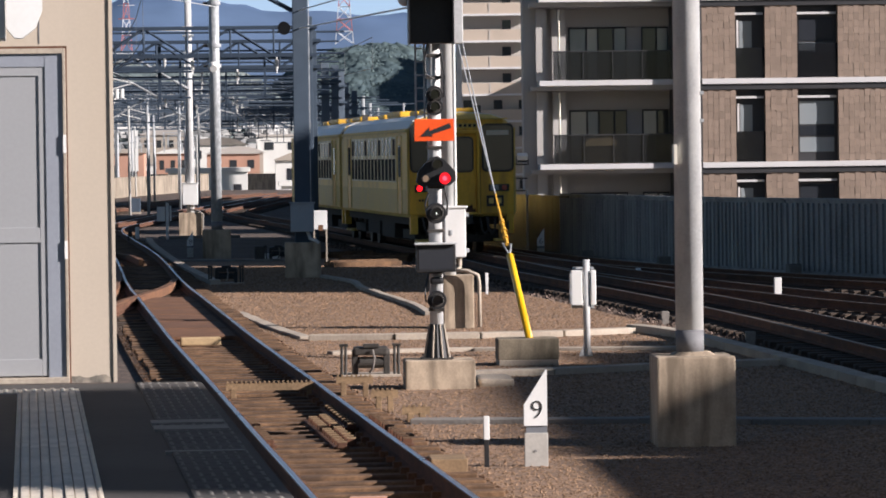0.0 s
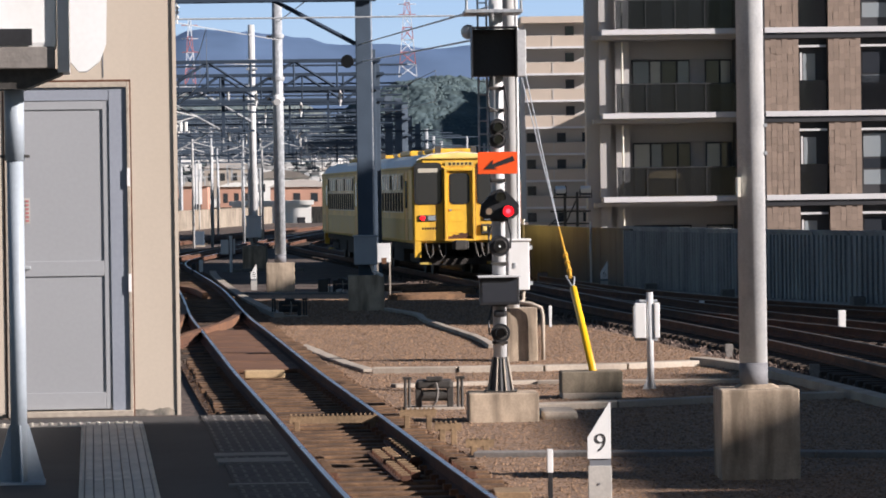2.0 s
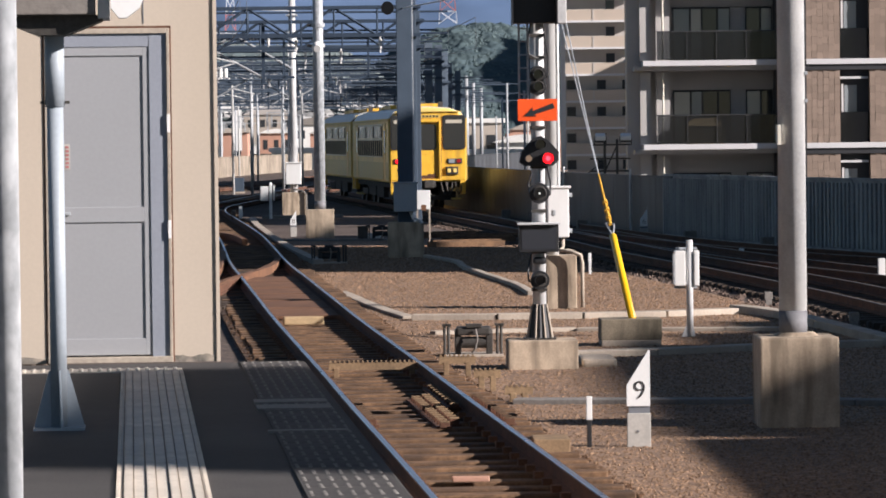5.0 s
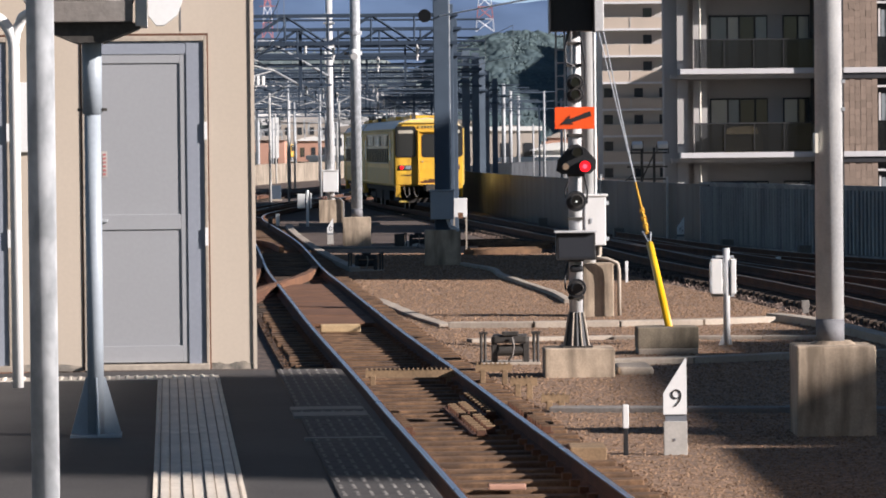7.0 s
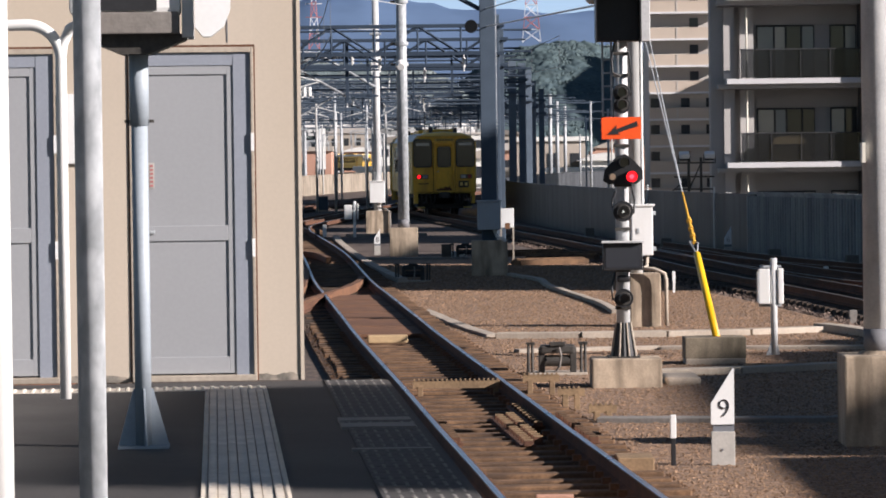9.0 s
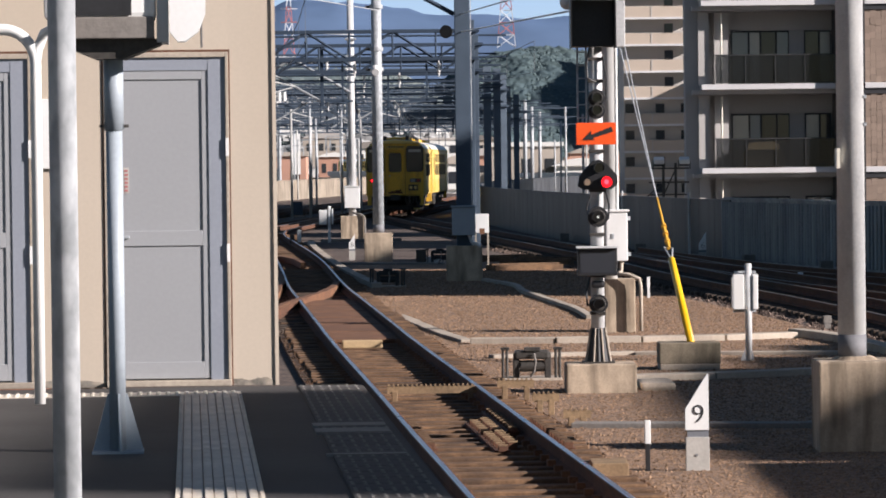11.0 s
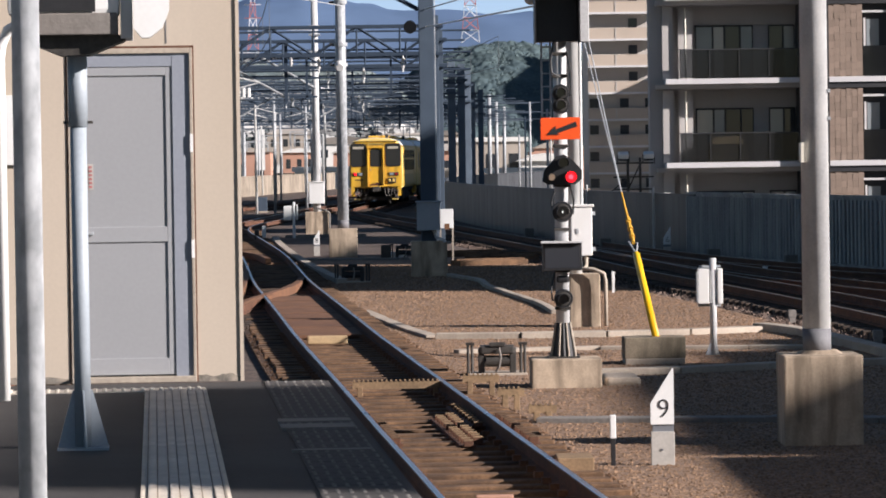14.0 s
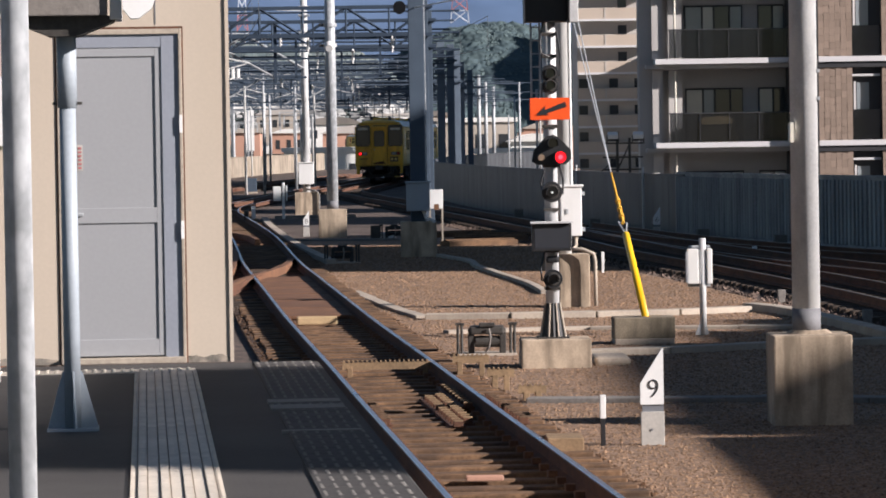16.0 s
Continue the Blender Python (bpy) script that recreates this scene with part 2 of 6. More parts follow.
M["train_yellow"] = material("train_yellow", (0.77, 0.455, 0.048), 0.42, vary=0.06, scale=3, fine=15, bump=0.02, stain=(0.40, 0.22, 0.05), stain_scale=3.2, stain_amount=0.6, streak=4)
M["train_side"] = material("train_side", (0.82, 0.60, 0.19), 0.5, vary=0.06, scale=2, fine=15, bump=0.02, stain=(0.50, 0.38, 0.17), stain_scale=1.4, stain_amount=0.5, streak=3, spec=0.3)
M["train_cream"] = material("train_cream", (0.86, 0.74, 0.50), 0.45, vary=0.08, scale=3, bump=0.02, stain=(0.38, 0.30, 0.17), stain_scale=2, stain_amount=0.5)
M["train_olive"] = material("train_olive", (0.56, 0.41, 0.11), 0.5, vary=0.08, scale=2, bump=0.02)
M["train_roof"] = material("train_roof", (0.62, 0.62, 0.60), 0.35, vary=0.1, scale=1.5, bump=0.05)
M["under"] = material("under", (0.035, 0.030, 0.027), 0.85, vary=0.3, scale=3, bump=0.1)
# Hill green with distance haze mixed into the base colour.
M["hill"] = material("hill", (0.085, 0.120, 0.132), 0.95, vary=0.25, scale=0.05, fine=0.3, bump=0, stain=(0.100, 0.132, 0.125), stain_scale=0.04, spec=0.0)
# Blue distance haze is part of the mountain's base colour.
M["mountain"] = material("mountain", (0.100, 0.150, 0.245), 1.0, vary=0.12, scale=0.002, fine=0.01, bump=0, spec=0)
# Low slope, with still more haze in its colour.
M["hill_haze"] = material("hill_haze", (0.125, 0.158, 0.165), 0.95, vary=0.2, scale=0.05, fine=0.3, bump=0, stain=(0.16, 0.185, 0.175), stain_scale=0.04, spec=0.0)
M["town"] = material("town", (0.22, 0.20, 0.18), 0.95, vary=0.3, scale=0.02, fine=0.2, bump=0)
M["house_white"] = material("house_white", (0.70, 0.69, 0.66), 0.8, vary=0.05, scale=0.2, bump=0)
M["house_pink"] = material("house_pink", (0.46, 0.26, 0.19), 0.8, vary=0.08, scale=0.2, bump=0)
M["house_tan"] = material("house_tan", (0.40, 0.35, 0.30), 0.8, vary=0.08, scale=0.2, bump=0)
M["leaf"] = material("leaf", (0.06, 0.10, 0.03), 0.8, vary=0.4, scale=2, bump=0)
M["wire"] = material("wire", (0.12, 0.13, 0.14), 0.5, metal=0.4, vary=0.05, bump=0)
# Pylon red and white are faded in colour to imitate distance haze.
M["pylon_red"] = material("pylon_red", (0.42, 0.16, 0.16), 0.8, vary=0.05, bump=0)
M["pylon_white"] = material("pylon_white", (0.60, 0.63, 0.68), 0.8, vary=0.05, bump=0)
M["lamp_red"] = glow("lamp_red", (1.0, 0.008, 0.015), 1.3)
M["lamp_amber"] = glow("lamp_amber", (0.60, 0.42, 0.30), 0.2)
M["lamp_core"] = glow("lamp_core", (1.0, 0.05, 0.08), 1.7)
M["lamp_white"] = glow("lamp_white", (0.9, 0.9, 0.85), 0.7)


def glass(name, color, rough=0.06):
    m = bpy.data.materials.new(name)
    m.use_nodes = True
    b = m.node_tree.nodes["Principled BSDF"]
    b.inputs["Base Color"].default_value = (*color, 1)
    b.inputs["Roughness"].default_value = rough
    b.inputs["Specular IOR Level"].default_value = 0.8
    return m


M["glass_dark"] = glass("glass_dark", (0.030, 0.034, 0.042))
M["glass_rail"] = glass("glass_rail", (0.022, 0.023, 0.026), 0.05)
gt = M["glass_rail"].node_tree
gtr, gmx = gt.nodes.new("ShaderNodeBsdfTransparent"), gt.nodes.new("ShaderNodeMixShader")
gtr.inputs[0].default_value = (0.55, 0.57, 0.60, 1)
gmx.inputs[0].default_value = 0.42
gt.links.new(gtr.outputs[0], gmx.inputs[1])
gt.links.new(gt.nodes["Principled BSDF"].outputs[0], gmx.inputs[2])
gt.links.new(gmx.outputs[0], gt.nodes["Material Output"].inputs[0])
M["train_glass"] = glass("train_glass", (0.028, 0.029, 0.030), 0.12)
# Pale pane colour: blinds with bright reflections mixed in.
M["blind_sheen"] = glass("blind_sheen", (0.50, 0.46, 0.38), 0.25)
M["lens_red"] = glass("lens_red", (0.30, 0.02, 0.02), 0.2)
M["pane_pale"] = glass("pane_pale", (0.46, 0.45, 0.42), 0.12)
M["pane_side"] = glass("pane_side", (0.022, 0.020, 0.018), 0.8)
M["pane_side"].node_tree.nodes["Principled BSDF"].inputs["Specular IOR Level"].default_value = 0.08
M["glass_curtain"] = glass("glass_curtain", (0.26, 0.29, 0.31), 0.12)


# ---- mesh helpers ----
def part(name, bm, mat, parent=None, label="", smooth=False):
    me = bpy.data.meshes.new(name)
    if smooth:
        for f in bm.faces:
            f.smooth = True
    bm.to_mesh(me)
    bm.free()
    me.materials.append(M[mat])
    ob = new(name, me)
    if parent is not None:
        ob.parent = parent
    if label:
        ob["label"] = label
    return ob


def thing(name, m, label, category, group="", kind=""):
    ob = new(name)
    ob.matrix_basis = m
    return tagged(ob, label, category, group, kind)


def box(bm, x0, x1, y0, y1, z0, z1, m=None):
    vs = [bm.verts.new((x, y, z)) for z in (z0, z1) for y in (y0, y1) for x in (x0, x1)]
    fs = [bm.faces.new([vs[i] for i in f]) for f in ((0, 2, 3, 1), (4, 5, 7, 6), (0, 1, 5, 4), (2, 6, 7, 3), (1, 3, 7, 5), (0, 4, 6, 2))]
    if m is not None:
        bmesh.ops.transform(bm, matrix=m, verts=vs)
    return vs, fs


def boxes(*bs, bevel=0.0, m=None):
    bm = bmesh.new()
    for b in bs:
        box(bm, *b)
    if bevel:
        bmesh.ops.bevel(bm, geom=bm.edges[:], offset=bevel, segments=2, affect="EDGES", profile=0.6)
    if m is not None:
        bmesh.ops.transform(bm, matrix=m, verts=bm.verts[:])
    return bm


def tube(bm, a, b, r0, r1=None, seg=12, caps=True):
    a, b = Vector(a), Vector(b)
    r1 = r0 if r1 is None else r1
    q = (b - a).to_track_quat("Z", "Y").to_matrix()
    ra, rb = [], []
    for i in range(seg):
        c = Vector((math.cos(2 * math.pi * i / seg), math.sin(2 * math.pi * i / seg), 0))
        ra.append(bm.verts.new(a + q @ (c * r0)))
        rb.append(bm.verts.new(b + q @ (c * r1)))
    for i in range(seg):
        j = (i + 1) % seg
        bm.faces.new((ra[i], ra[j], rb[j], rb[i]))
    if caps:
        bm.faces.new(ra[::-1])
        bm.faces.new(rb)
    return bm


def tubes(*ts, seg=12):
    bm = bmesh.new()
    for t in ts:
        tube(bm, *t, seg=seg)
    return bm


def pipe(bm, pts, r, seg=8):
    """One unbroken round tube along a line of points."""
    P = [Vector(p) for p in pts]
    side, rings = None, []
    for i, p in enumerate(P):
        d = (P[min(len(P) - 1, i + 1)] - P[max(0, i - 1)]).normalized()
        if side is None:
            side = d.orthogonal().normalized()
        side = (side - d * side.dot(d)).normalized()
        up = d.cross(side)
        rings.append([bm.verts.new(p + (side * math.cos(2 * math.pi * k / seg) + up * math.sin(2 * math.pi * k / seg)) * r) for k in range(seg)])
    for a, b in zip(rings, rings[1:]):
        for k in range(seg):
            j = (k + 1) % seg
            bm.faces.new((a[k], a[j], b[j], b[k]))
    bm.faces.new(rings[0][::-1])
    bm.faces.new(rings[-1])
    return bm


def prism(bm, outline, y0, y1):
    """An outline in x, z drawn out along y."""
    a = [bm.verts.new((x, y0, z)) for x, z in outline]
    b = [bm.verts.new((x, y1, z)) for x, z in outline]
    bm.faces.new(a)
    bm.faces.new(b[::-1])
    for i in range(len(a)):
        j = (i + 1) % len(a)
        bm.faces.new((a[j], a[i], b[i], b[j]))
    bmesh.ops.recalc_face_normals(bm, faces=bm.faces[:])
    return bm


def sweep(pts, section, closed=True):
    """A section (side, up) carried along a level line of points."""
    bm = bmesh.new()
    rings = []
    for i, p in enumerate(pts):
        a, b = Vector(pts[max(0, i - 1)]), Vector(pts[min(len(pts) - 1, i + 1)])
        d = (b - a).normalized()
        s = Vector((d.y, -d.x, 0)).normalized()
        rings.append([bm.verts.new(Vector(p) + s * u + Vector((0, 0, v))) for u, v in section])
    k = len(section)
    for r0, r1 in zip(rings, rings[1:]):
        for i in range(k if closed else k - 1):
            j = (i + 1) % k
            bm.faces.new((r0[i], r0[j], r1[j], r1[i]))
    if closed:
        bm.faces.new(rings[0])
        bm.faces.new(rings[-1][::-1])
    bmesh.ops.recalc_face_normals(bm, faces=bm.faces[:])
    return bm


def smooth_line(pts, step=2.0):
    """Catmull-Rom through level points, evenly stepped."""
    P = [Vector((*p, 0)) for p in pts]
    P = [2 * P[0] - P[1], *P, 2 * P[-1] - P[-2]]
    out = []
    for i in range(1, len(P) - 2):
        n = max(2, int((P[i + 1] - P[i]).length / step))
        for k in range(n):
            t = k / n
            out.append(0.5 * ((2 * P[i]) + (P[i + 1] - P[i - 1]) * t + (2 * P[i - 1] - 5 * P[i] + 4 * P[i + 1] - P[i + 2]) * t * t + (3 * P[i] - P[i - 1] - 3 * P[i + 1] + P[i + 2]) * t ** 3))
    out.append(P[-2])
    return out


def offset(line, s, z=0.0):
    out = []
    for i, p in enumerate(line):
        d = (line[min(len(line) - 1, i + 1)] - line[max(0, i - 1)]).normalized()
        out.append(Vector((p.x + d.y * s, p.y - d.x * s, z)))
    return out


def along(line, s):
    """The place and heading at s metres along a line."""
    for a, b in zip(line, line[1:]):
        l = (b - a).length
        if s <= l:
            return a + (b - a) * (s / l), math.atan2(-(b - a).x, (b - a).y)
        s -= l
    d = (line[-1] - line[-2]).normalized()
    return line[-1] + d * s, math.atan2(-d.x, d.y)


# ---- ground and viaduct deck ----
AXIS = 3.3            # the station's axis leans this far to the left of +y
DECK = -0.25
T1 = smooth_line([(3.2, -12), (1.95, 11), (0.95, 28), (0.5, 35.3), (0.1, 42), (-0.58, 53.1), (-0.97, 60), (-1.56, 70.5), (-2.06, 79.5), (-3.14, 102.6), (-4.55, 126), (-5.25, 137.8), (-5.45, 148.6), (-4.9, 162), (-4.25, 176.5), (-3.0, 200), (-1.0, 235), (2.0, 280), (8, 340)])
T2 = smooth_line([(10.5, -12), (9.3, 20), (8.45, 42), (8.1, 51), (7.75, 60), (7.1, 70), (5.95, 84.4), (5.16, 99.7), (4.34, 111.4), (3.23, 127), (1.28, 154), (0.07, 169.5), (-1.05, 189), (-0.75, 201), (-0.13, 213), (0.45, 224.5), (1.5, 240), (3.2, 262), (6.0, 290), (11, 330)])
T3 = smooth_line([(22, 16), (15.6, 40), (10.5, 62), (9.6, 66.8), (8.1, 76.5), (6.7, 91), (5.9, 103)])
T4 = smooth_line([(30, 26), (17, 58), (12.2, 72.8), (10.9, 77), (9.6, 81.5), (8.0, 89.5), (6.9, 98), (5.6, 111)])
T0 = smooth_line([(-6.2, 36), (-4.4, 50), (-3.3, 60), (-2.98, 65.7), (-2.68, 71.4), (-2.34, 78), (-2.2, 82)])
T5 = smooth_line([(-16, 80), (-11.5, 110), (-8.2, 135), (-5.9, 158), (-4.6, 180), (-2.9, 205), (-0.2, 240), (4, 290)])
T6 = smooth_line([(-16, 120), (-12.5, 150), (-9.5, 180), (-7.0, 215), (-3.5, 255), (1, 300)])
T7 = smooth_line([(-5.3, 139), (-6.6, 152), (-8.0, 170), (-8.6, 190), (-7.6, 215), (-5, 250), (-1, 290)])
WALL = smooth_line([(30, 44), (20, 66), (13.1, 82.1), (10.35, 90.9), (7.9, 104.8), (6.55, 117), (5.2, 133), (3.9, 153), (3.2, 168), (2.9, 182), (3.1, 198), (4.0, 222), (6.3, 250), (10, 285), (17, 335)])
LEFT = smooth_line([(-26, -30), (-25, 60), (-22, 120), (-17.5, 190), (-13.5, 250), (-9.5, 310), (-4, 370)])


def sheet(outline, z, drop, name, mat, label, category):
    bm = bmesh.new()
    f = bm.faces.new([bm.verts.new((x, y, z)) for x, y in outline])
    f.normal_update()
    if f.normal.z < 0:
        f.normal_flip()
    if drop:
        r = bmesh.ops.extrude_face_region(bm, geom=[f])
        bmesh.ops.translate(bm, vec=(0, 0, -drop), verts=[v for v in r["geom"] if isinstance(v, bmesh.types.BMVert)])
        bmesh.ops.recalc_face_normals(bm, faces=bm.faces[:])
    return tagged(part(name, bm, mat), label, category, kind="structure")


deck_edge = [(p.x + 0.6, p.y) for p in WALL[::4]] + [(17.6, 335)] + [(p.x - 0.4, p.y) for p in LEFT[::-4]] + [(-26, -30), (60, -30)]
sheet(deck_edge, DECK, 1.2, "track_bed", "ballast", "dark reddish gravel bed of a railway viaduct", "track bed")
sheet([(-3000, -1500), (3000, -1500), (3000, 4300), (-3000, 4300)], -9.0, 0, "ground", "town", "grey-brown town ground below the viaduct", "ground")

# paved island between the two running lines
isl = [(p.x, p.y) for p in offset(T1, 1.05) if 12 < p.y < 108] + [(p.x, p.y) for p in reversed(offset(T2, -1.55)) if 12 < p.y < 108]
sheet(isl, DECK + 0.03, 0.1, "pavement", "paving", "brown fine-gravel surfacing between the tracks", "pavement")


nb = [(p.x, p.y) for p in offset(T1, -1.15) if 10 < p.y < 130] + [(p.x, p.y) for p in reversed(offset(T1, 1.08)) if 10 < p.y < 130]
sheet(nb, -0.212, 0.08, "ballast_bed", "bed", "rust-brown ballast between the sleepers of the near line", "ballast")


# ---- railway tracks ----
RAIL = [(-0.062, -0.15), (0.062, -0.15), (0.062, -0.135), (0.012, -0.115), (0.012, -0.042), (0.033, -0.034), (0.033, -0.004), (-0.033, -0.004), (-0.033, -0.034), (-0.012, -0.042), (-0.012, -0.115), (-0.062, -0.135)]
sl = bmesh.new()
box(sl, -1.05, 1.05, -0.11, 0.11, -0.28, -0.15)
bmesh.ops.bevel(sl, geom=sl.edges[:], offset=0.012, segments=1, affect="EDGES")
SLEEPER = bpy.data.meshes.new("sleeper")
sl.to_mesh(SLEEPER)
sl.free()
SLEEPER.materials.append(M["sleeper"])
SLEEPER_DARK = SLEEPER.copy()
SLEEPER_DARK.materials[0] = M["sleeper_dark"]
fb = bmesh.new()
box(fb, -0.035, 0.035, -0.05, 0.05, -0.15, -0.10)
FASTEN = bpy.data.meshes.new("rail_clip")
fb.to_mesh(FASTEN)
fb.free()
FASTEN.materials.append(M["rust_plate"])


def track(line, label, y0, y1, step=0.6, clips=None, head="rail_worn", timber=SLEEPER_DARK):
    tr = thing("railway_track", Matrix(), label, "railway track", "railway tracks")
    for s in (-0.565, 0.565):
        pts = offset(line, s)
        r = part("rail", sweep(pts, RAIL), "rust", tr)
        part("rail_head", sweep(pts, [(-0.023, -0.0035), (0.023, -0.0035), (0.020, 0.0015), (0.0, 0.003), (-0.020, 0.0015)]), head, r, "polished bright rail head" if head == "rail_top" else "dull worn rail head")
    total = sum((b - a).length for a, b in zip(line, line[1:]))
    s = 0.3
    rng = random.Random(len(label))
    while s < total:
        p, h = along(line, s)
        if y0 < p.y < y1:
            ob = new("sleeper", timber)
            ob.parent = tr
            ob.matrix_basis = pose(p.x + rng.uniform(-0.03, 0.03), p.y, rng.uniform(-0.012, 0.0), 0, 0, math.degrees(h) + rng.uniform(-1, 1))
            if clips and clips[0] < p.y < clips[1]:
                for sx in (-0.665, -0.465, 0.465, 0.665):
                    oc = new("rail_clip", FASTEN)
                    oc.parent = tr
                    oc.matrix_basis = pose(p.x, p.y, 0, 0, 0, math.degrees(h)) @ pose(sx, 0, 0)
        s += step
    return tr


track(T1, "rusty running line with dark wooden sleepers beside the platform", 16, 150, clips=(22, 58), head="rail_top", timber=SLEEPER)
track(T2, "running line with dark sleepers that the yellow train leaves on", 30, 240, head="rail_worn")
track(T3, "rusty siding that curves in beside the boundary wall", 30, 103)
track(T4, "rusty siding close along the boundary wall", 40, 100)
track(T0, "rusty diverging line that joins at the crossing", 40, 80, head="rust_plate")
track(T5, "far track in the station throat", 100, 240)
track(T6, "far track along the parapet", 120, 240)
track(T7, "far crossover track curving to the parapet side", 139, 240)

# crossing plates and timbers of the turnout in the near line
tn = thing("turnout_crossing", Matrix(), "rust-brown turnout crossing plates between the rails of the near line", "turnout")
for y in (58.2, 61.0, 63.8, 66.6, 69.4, 72.2):
    p, h = along(T1, 12 + y)
    bm2 = boxes((-0.48, 0.48, -1.3, 1.3, -0.15, -0.10), bevel=0.01, m=pose(p.x, p.y, 0, 0, 0, math.degrees(h)))
    part("plate", bm2, "rust_plate", tn)
for pts in ([(-1.70, 81.5), (-1.70, 78.4), (-1.83, 75.4), (-2.16, 71.4), (-2.38, 68.6), (-2.48, 65.7)], [(-3.3, 91), (-2.98, 86), (-2.82, 80), (-2.72, 76), (-2.70, 73)], [(-3.85, 105.9), (-3.3, 103), (-2.85, 97.9)]):
    ln = smooth_line(pts, 0.8)
    part("wing_rail", sweep([Vector((v.x, v.y, 0.004)) for v in ln], [(-0.05, -0.15), (0.09, -0.15), (0.075, 0.0), (-0.05, 0.0)]), "rust_plate", tn)
p, h = along(T1, 12 + 55.0)
part("tie_bar", boxes((-0.40, 0.16, -0.12, 0.12, -0.14, -0.03), bevel=0.02, m=pose(p.x, p.y, 0, 0, 0, math.degrees(h))), "clip_pale", tn, "pale wooden block between the rails")


# ---- kerbs and cable troughs ----
def trough(pts, w, h, label, mat="kerb", step=0.5):
    line = smooth_line(pts, step) if len(pts) > 2 else [Vector((*p, 0)) for p in pts]
    t = thing("cable_trough", Matrix(), label, "cable trough", "cable troughs")
    total = sum((b - a).length for a, b in zip(line, line[1:]))
    n = max(1, int(total / 1.0))
    me = None
    rng = random.Random(int(total * 10))
    for i in range(n):
        p, hd = along(line, (i + 0.5) * total / n)
        if me is None:
            b = boxes((-w / 2, w / 2, -total / n / 2 + 0.003, total / n / 2 - 0.003, DECK - 0.05, DECK + h), bevel=0.012)
            ob = part("trough_cover", b, mat, t)
            me = ob.data
        else:
            ob = new("trough_cover", me)
            ob.parent = t
        ob.matrix_basis = pose(p.x, p.y, rng.uniform(-0.004, 0.004), 0, 0, math.degrees(hd) + rng.uniform(-0.4, 0.4))
    return t


trough([(7.05, 36), (6.95, 42), (6.6, 48.9), (6.24, 54.2), (6.0, 57.2), (5.6, 58.9)], 0.24, 0.14, "grey concrete trough covers beside the running line")
trough([(5.5, 58.3), (4.0, 57.6), (2.0, 57.4), (0.75, 57.6)], 0.30, 0.12, "pale concrete trough covers across the island")
trough([(0.7, 57.9), (0.2, 62.2), (-0.35, 68.2)], 0.20, 0.07, "pale concrete trough covers beside the rails")
trough([(1.5, 39.1), (2.63, 38.9), (3.86, 38.65), (5.0, 38.2), (7.0, 37.6)], 0.30, 0.085, "weathered trough covers level with the gravel", "cover")
trough([(2.50, 47.2), (3.6, 47.6), (4.96, 48.3), (6.4, 48.8)], 0.28, 0.11, "grey trough covers behind the signal base", "kerb")
trough([(0.95, 53.2), (2.5, 53.6), (4.1, 53.4), (5.9, 53.0)], 0.24, 0.08, "grey trough covers across the gravel", "kerb")
trough([(1.45, 88), (2.0, 84), (2.1, 80), (2.35, 76), (2.75, 70), (2.85, 66)], 0.14, 0.10, "narrow winding cable duct over the gravel")
trough([(-0.9, 84), (-1.5, 92), (-2.25, 104), (-3.2, 122), (-3.6, 132)], 0.22, 0.14, "long pale trough beside the rails")
trough([(-2.4, 104.5), (-1.0, 104), (0.3, 103.5), (1.4, 104)], 0.6, 0.08, "pale concrete path strip across the island", "cover")
trough([(-3.3, 136.5), (-2.0, 137), (-0.6, 137)], 0.5, 0.1, "pale concrete strip by the far pole", "cover")


# ---- foundations, poles ----
def block(x0, x1, y, h, label, depth=0.7, name="concrete_block", cap=False):
    t = thing(name, pose((x0 + x1) / 2, y, DECK), label, "concrete block", "pole foundations")
    w = (x1 - x0) / 2
    part("body", boxes((-w, w, 0, depth, -0.1, h), bevel=0.018), "concrete", t)
    if cap:
        b = bmesh.new()
        tube(b, (0, depth / 2, h - 0.002), (0, depth / 2, h + 0.035), w * 0.62, w * 0.45, seg=20)
        part("mortar_cap", b, "concrete", t, "rounded mortar collar")
    return t


block(3.57, 4.28, 35.35, 0.84, "tall weathered concrete foundation under a steel pole", 0.72, cap=True)
block(1.657, 2.456, 44.8, 0.36, "stained concrete base under the signal mast")
block(2.851, 3.322, 60.8, 0.85, "tall stained concrete foundation under a white pole", 0.6)
block(0.615, 1.415, 88.2, 0.82, "concrete foundation under the dark gantry post", 0.8)
block(-1.478, -0.713, 107.3, 0.80, "pale concrete foundation under a round pole", 0.75)
block(-2.741, -1.911, 139.3, 0.86, "pale concrete foundation under a white pole", 0.8)

st = thing("anchor_block", pose(3.39, 49.6, DECK), "dark stained concrete anchor block of the stay wire", "concrete block")
part("body", boxes((-0.385, 0.385, 0, 0.6, 0.10, 0.37), bevel=0.015), "concrete_dark", st)
part("plinth", boxes((-0.375, 0.375, -0.012, 0.62, -0.05, 0.105), bevel=0.01), "kerb", st, "pale concrete plinth")


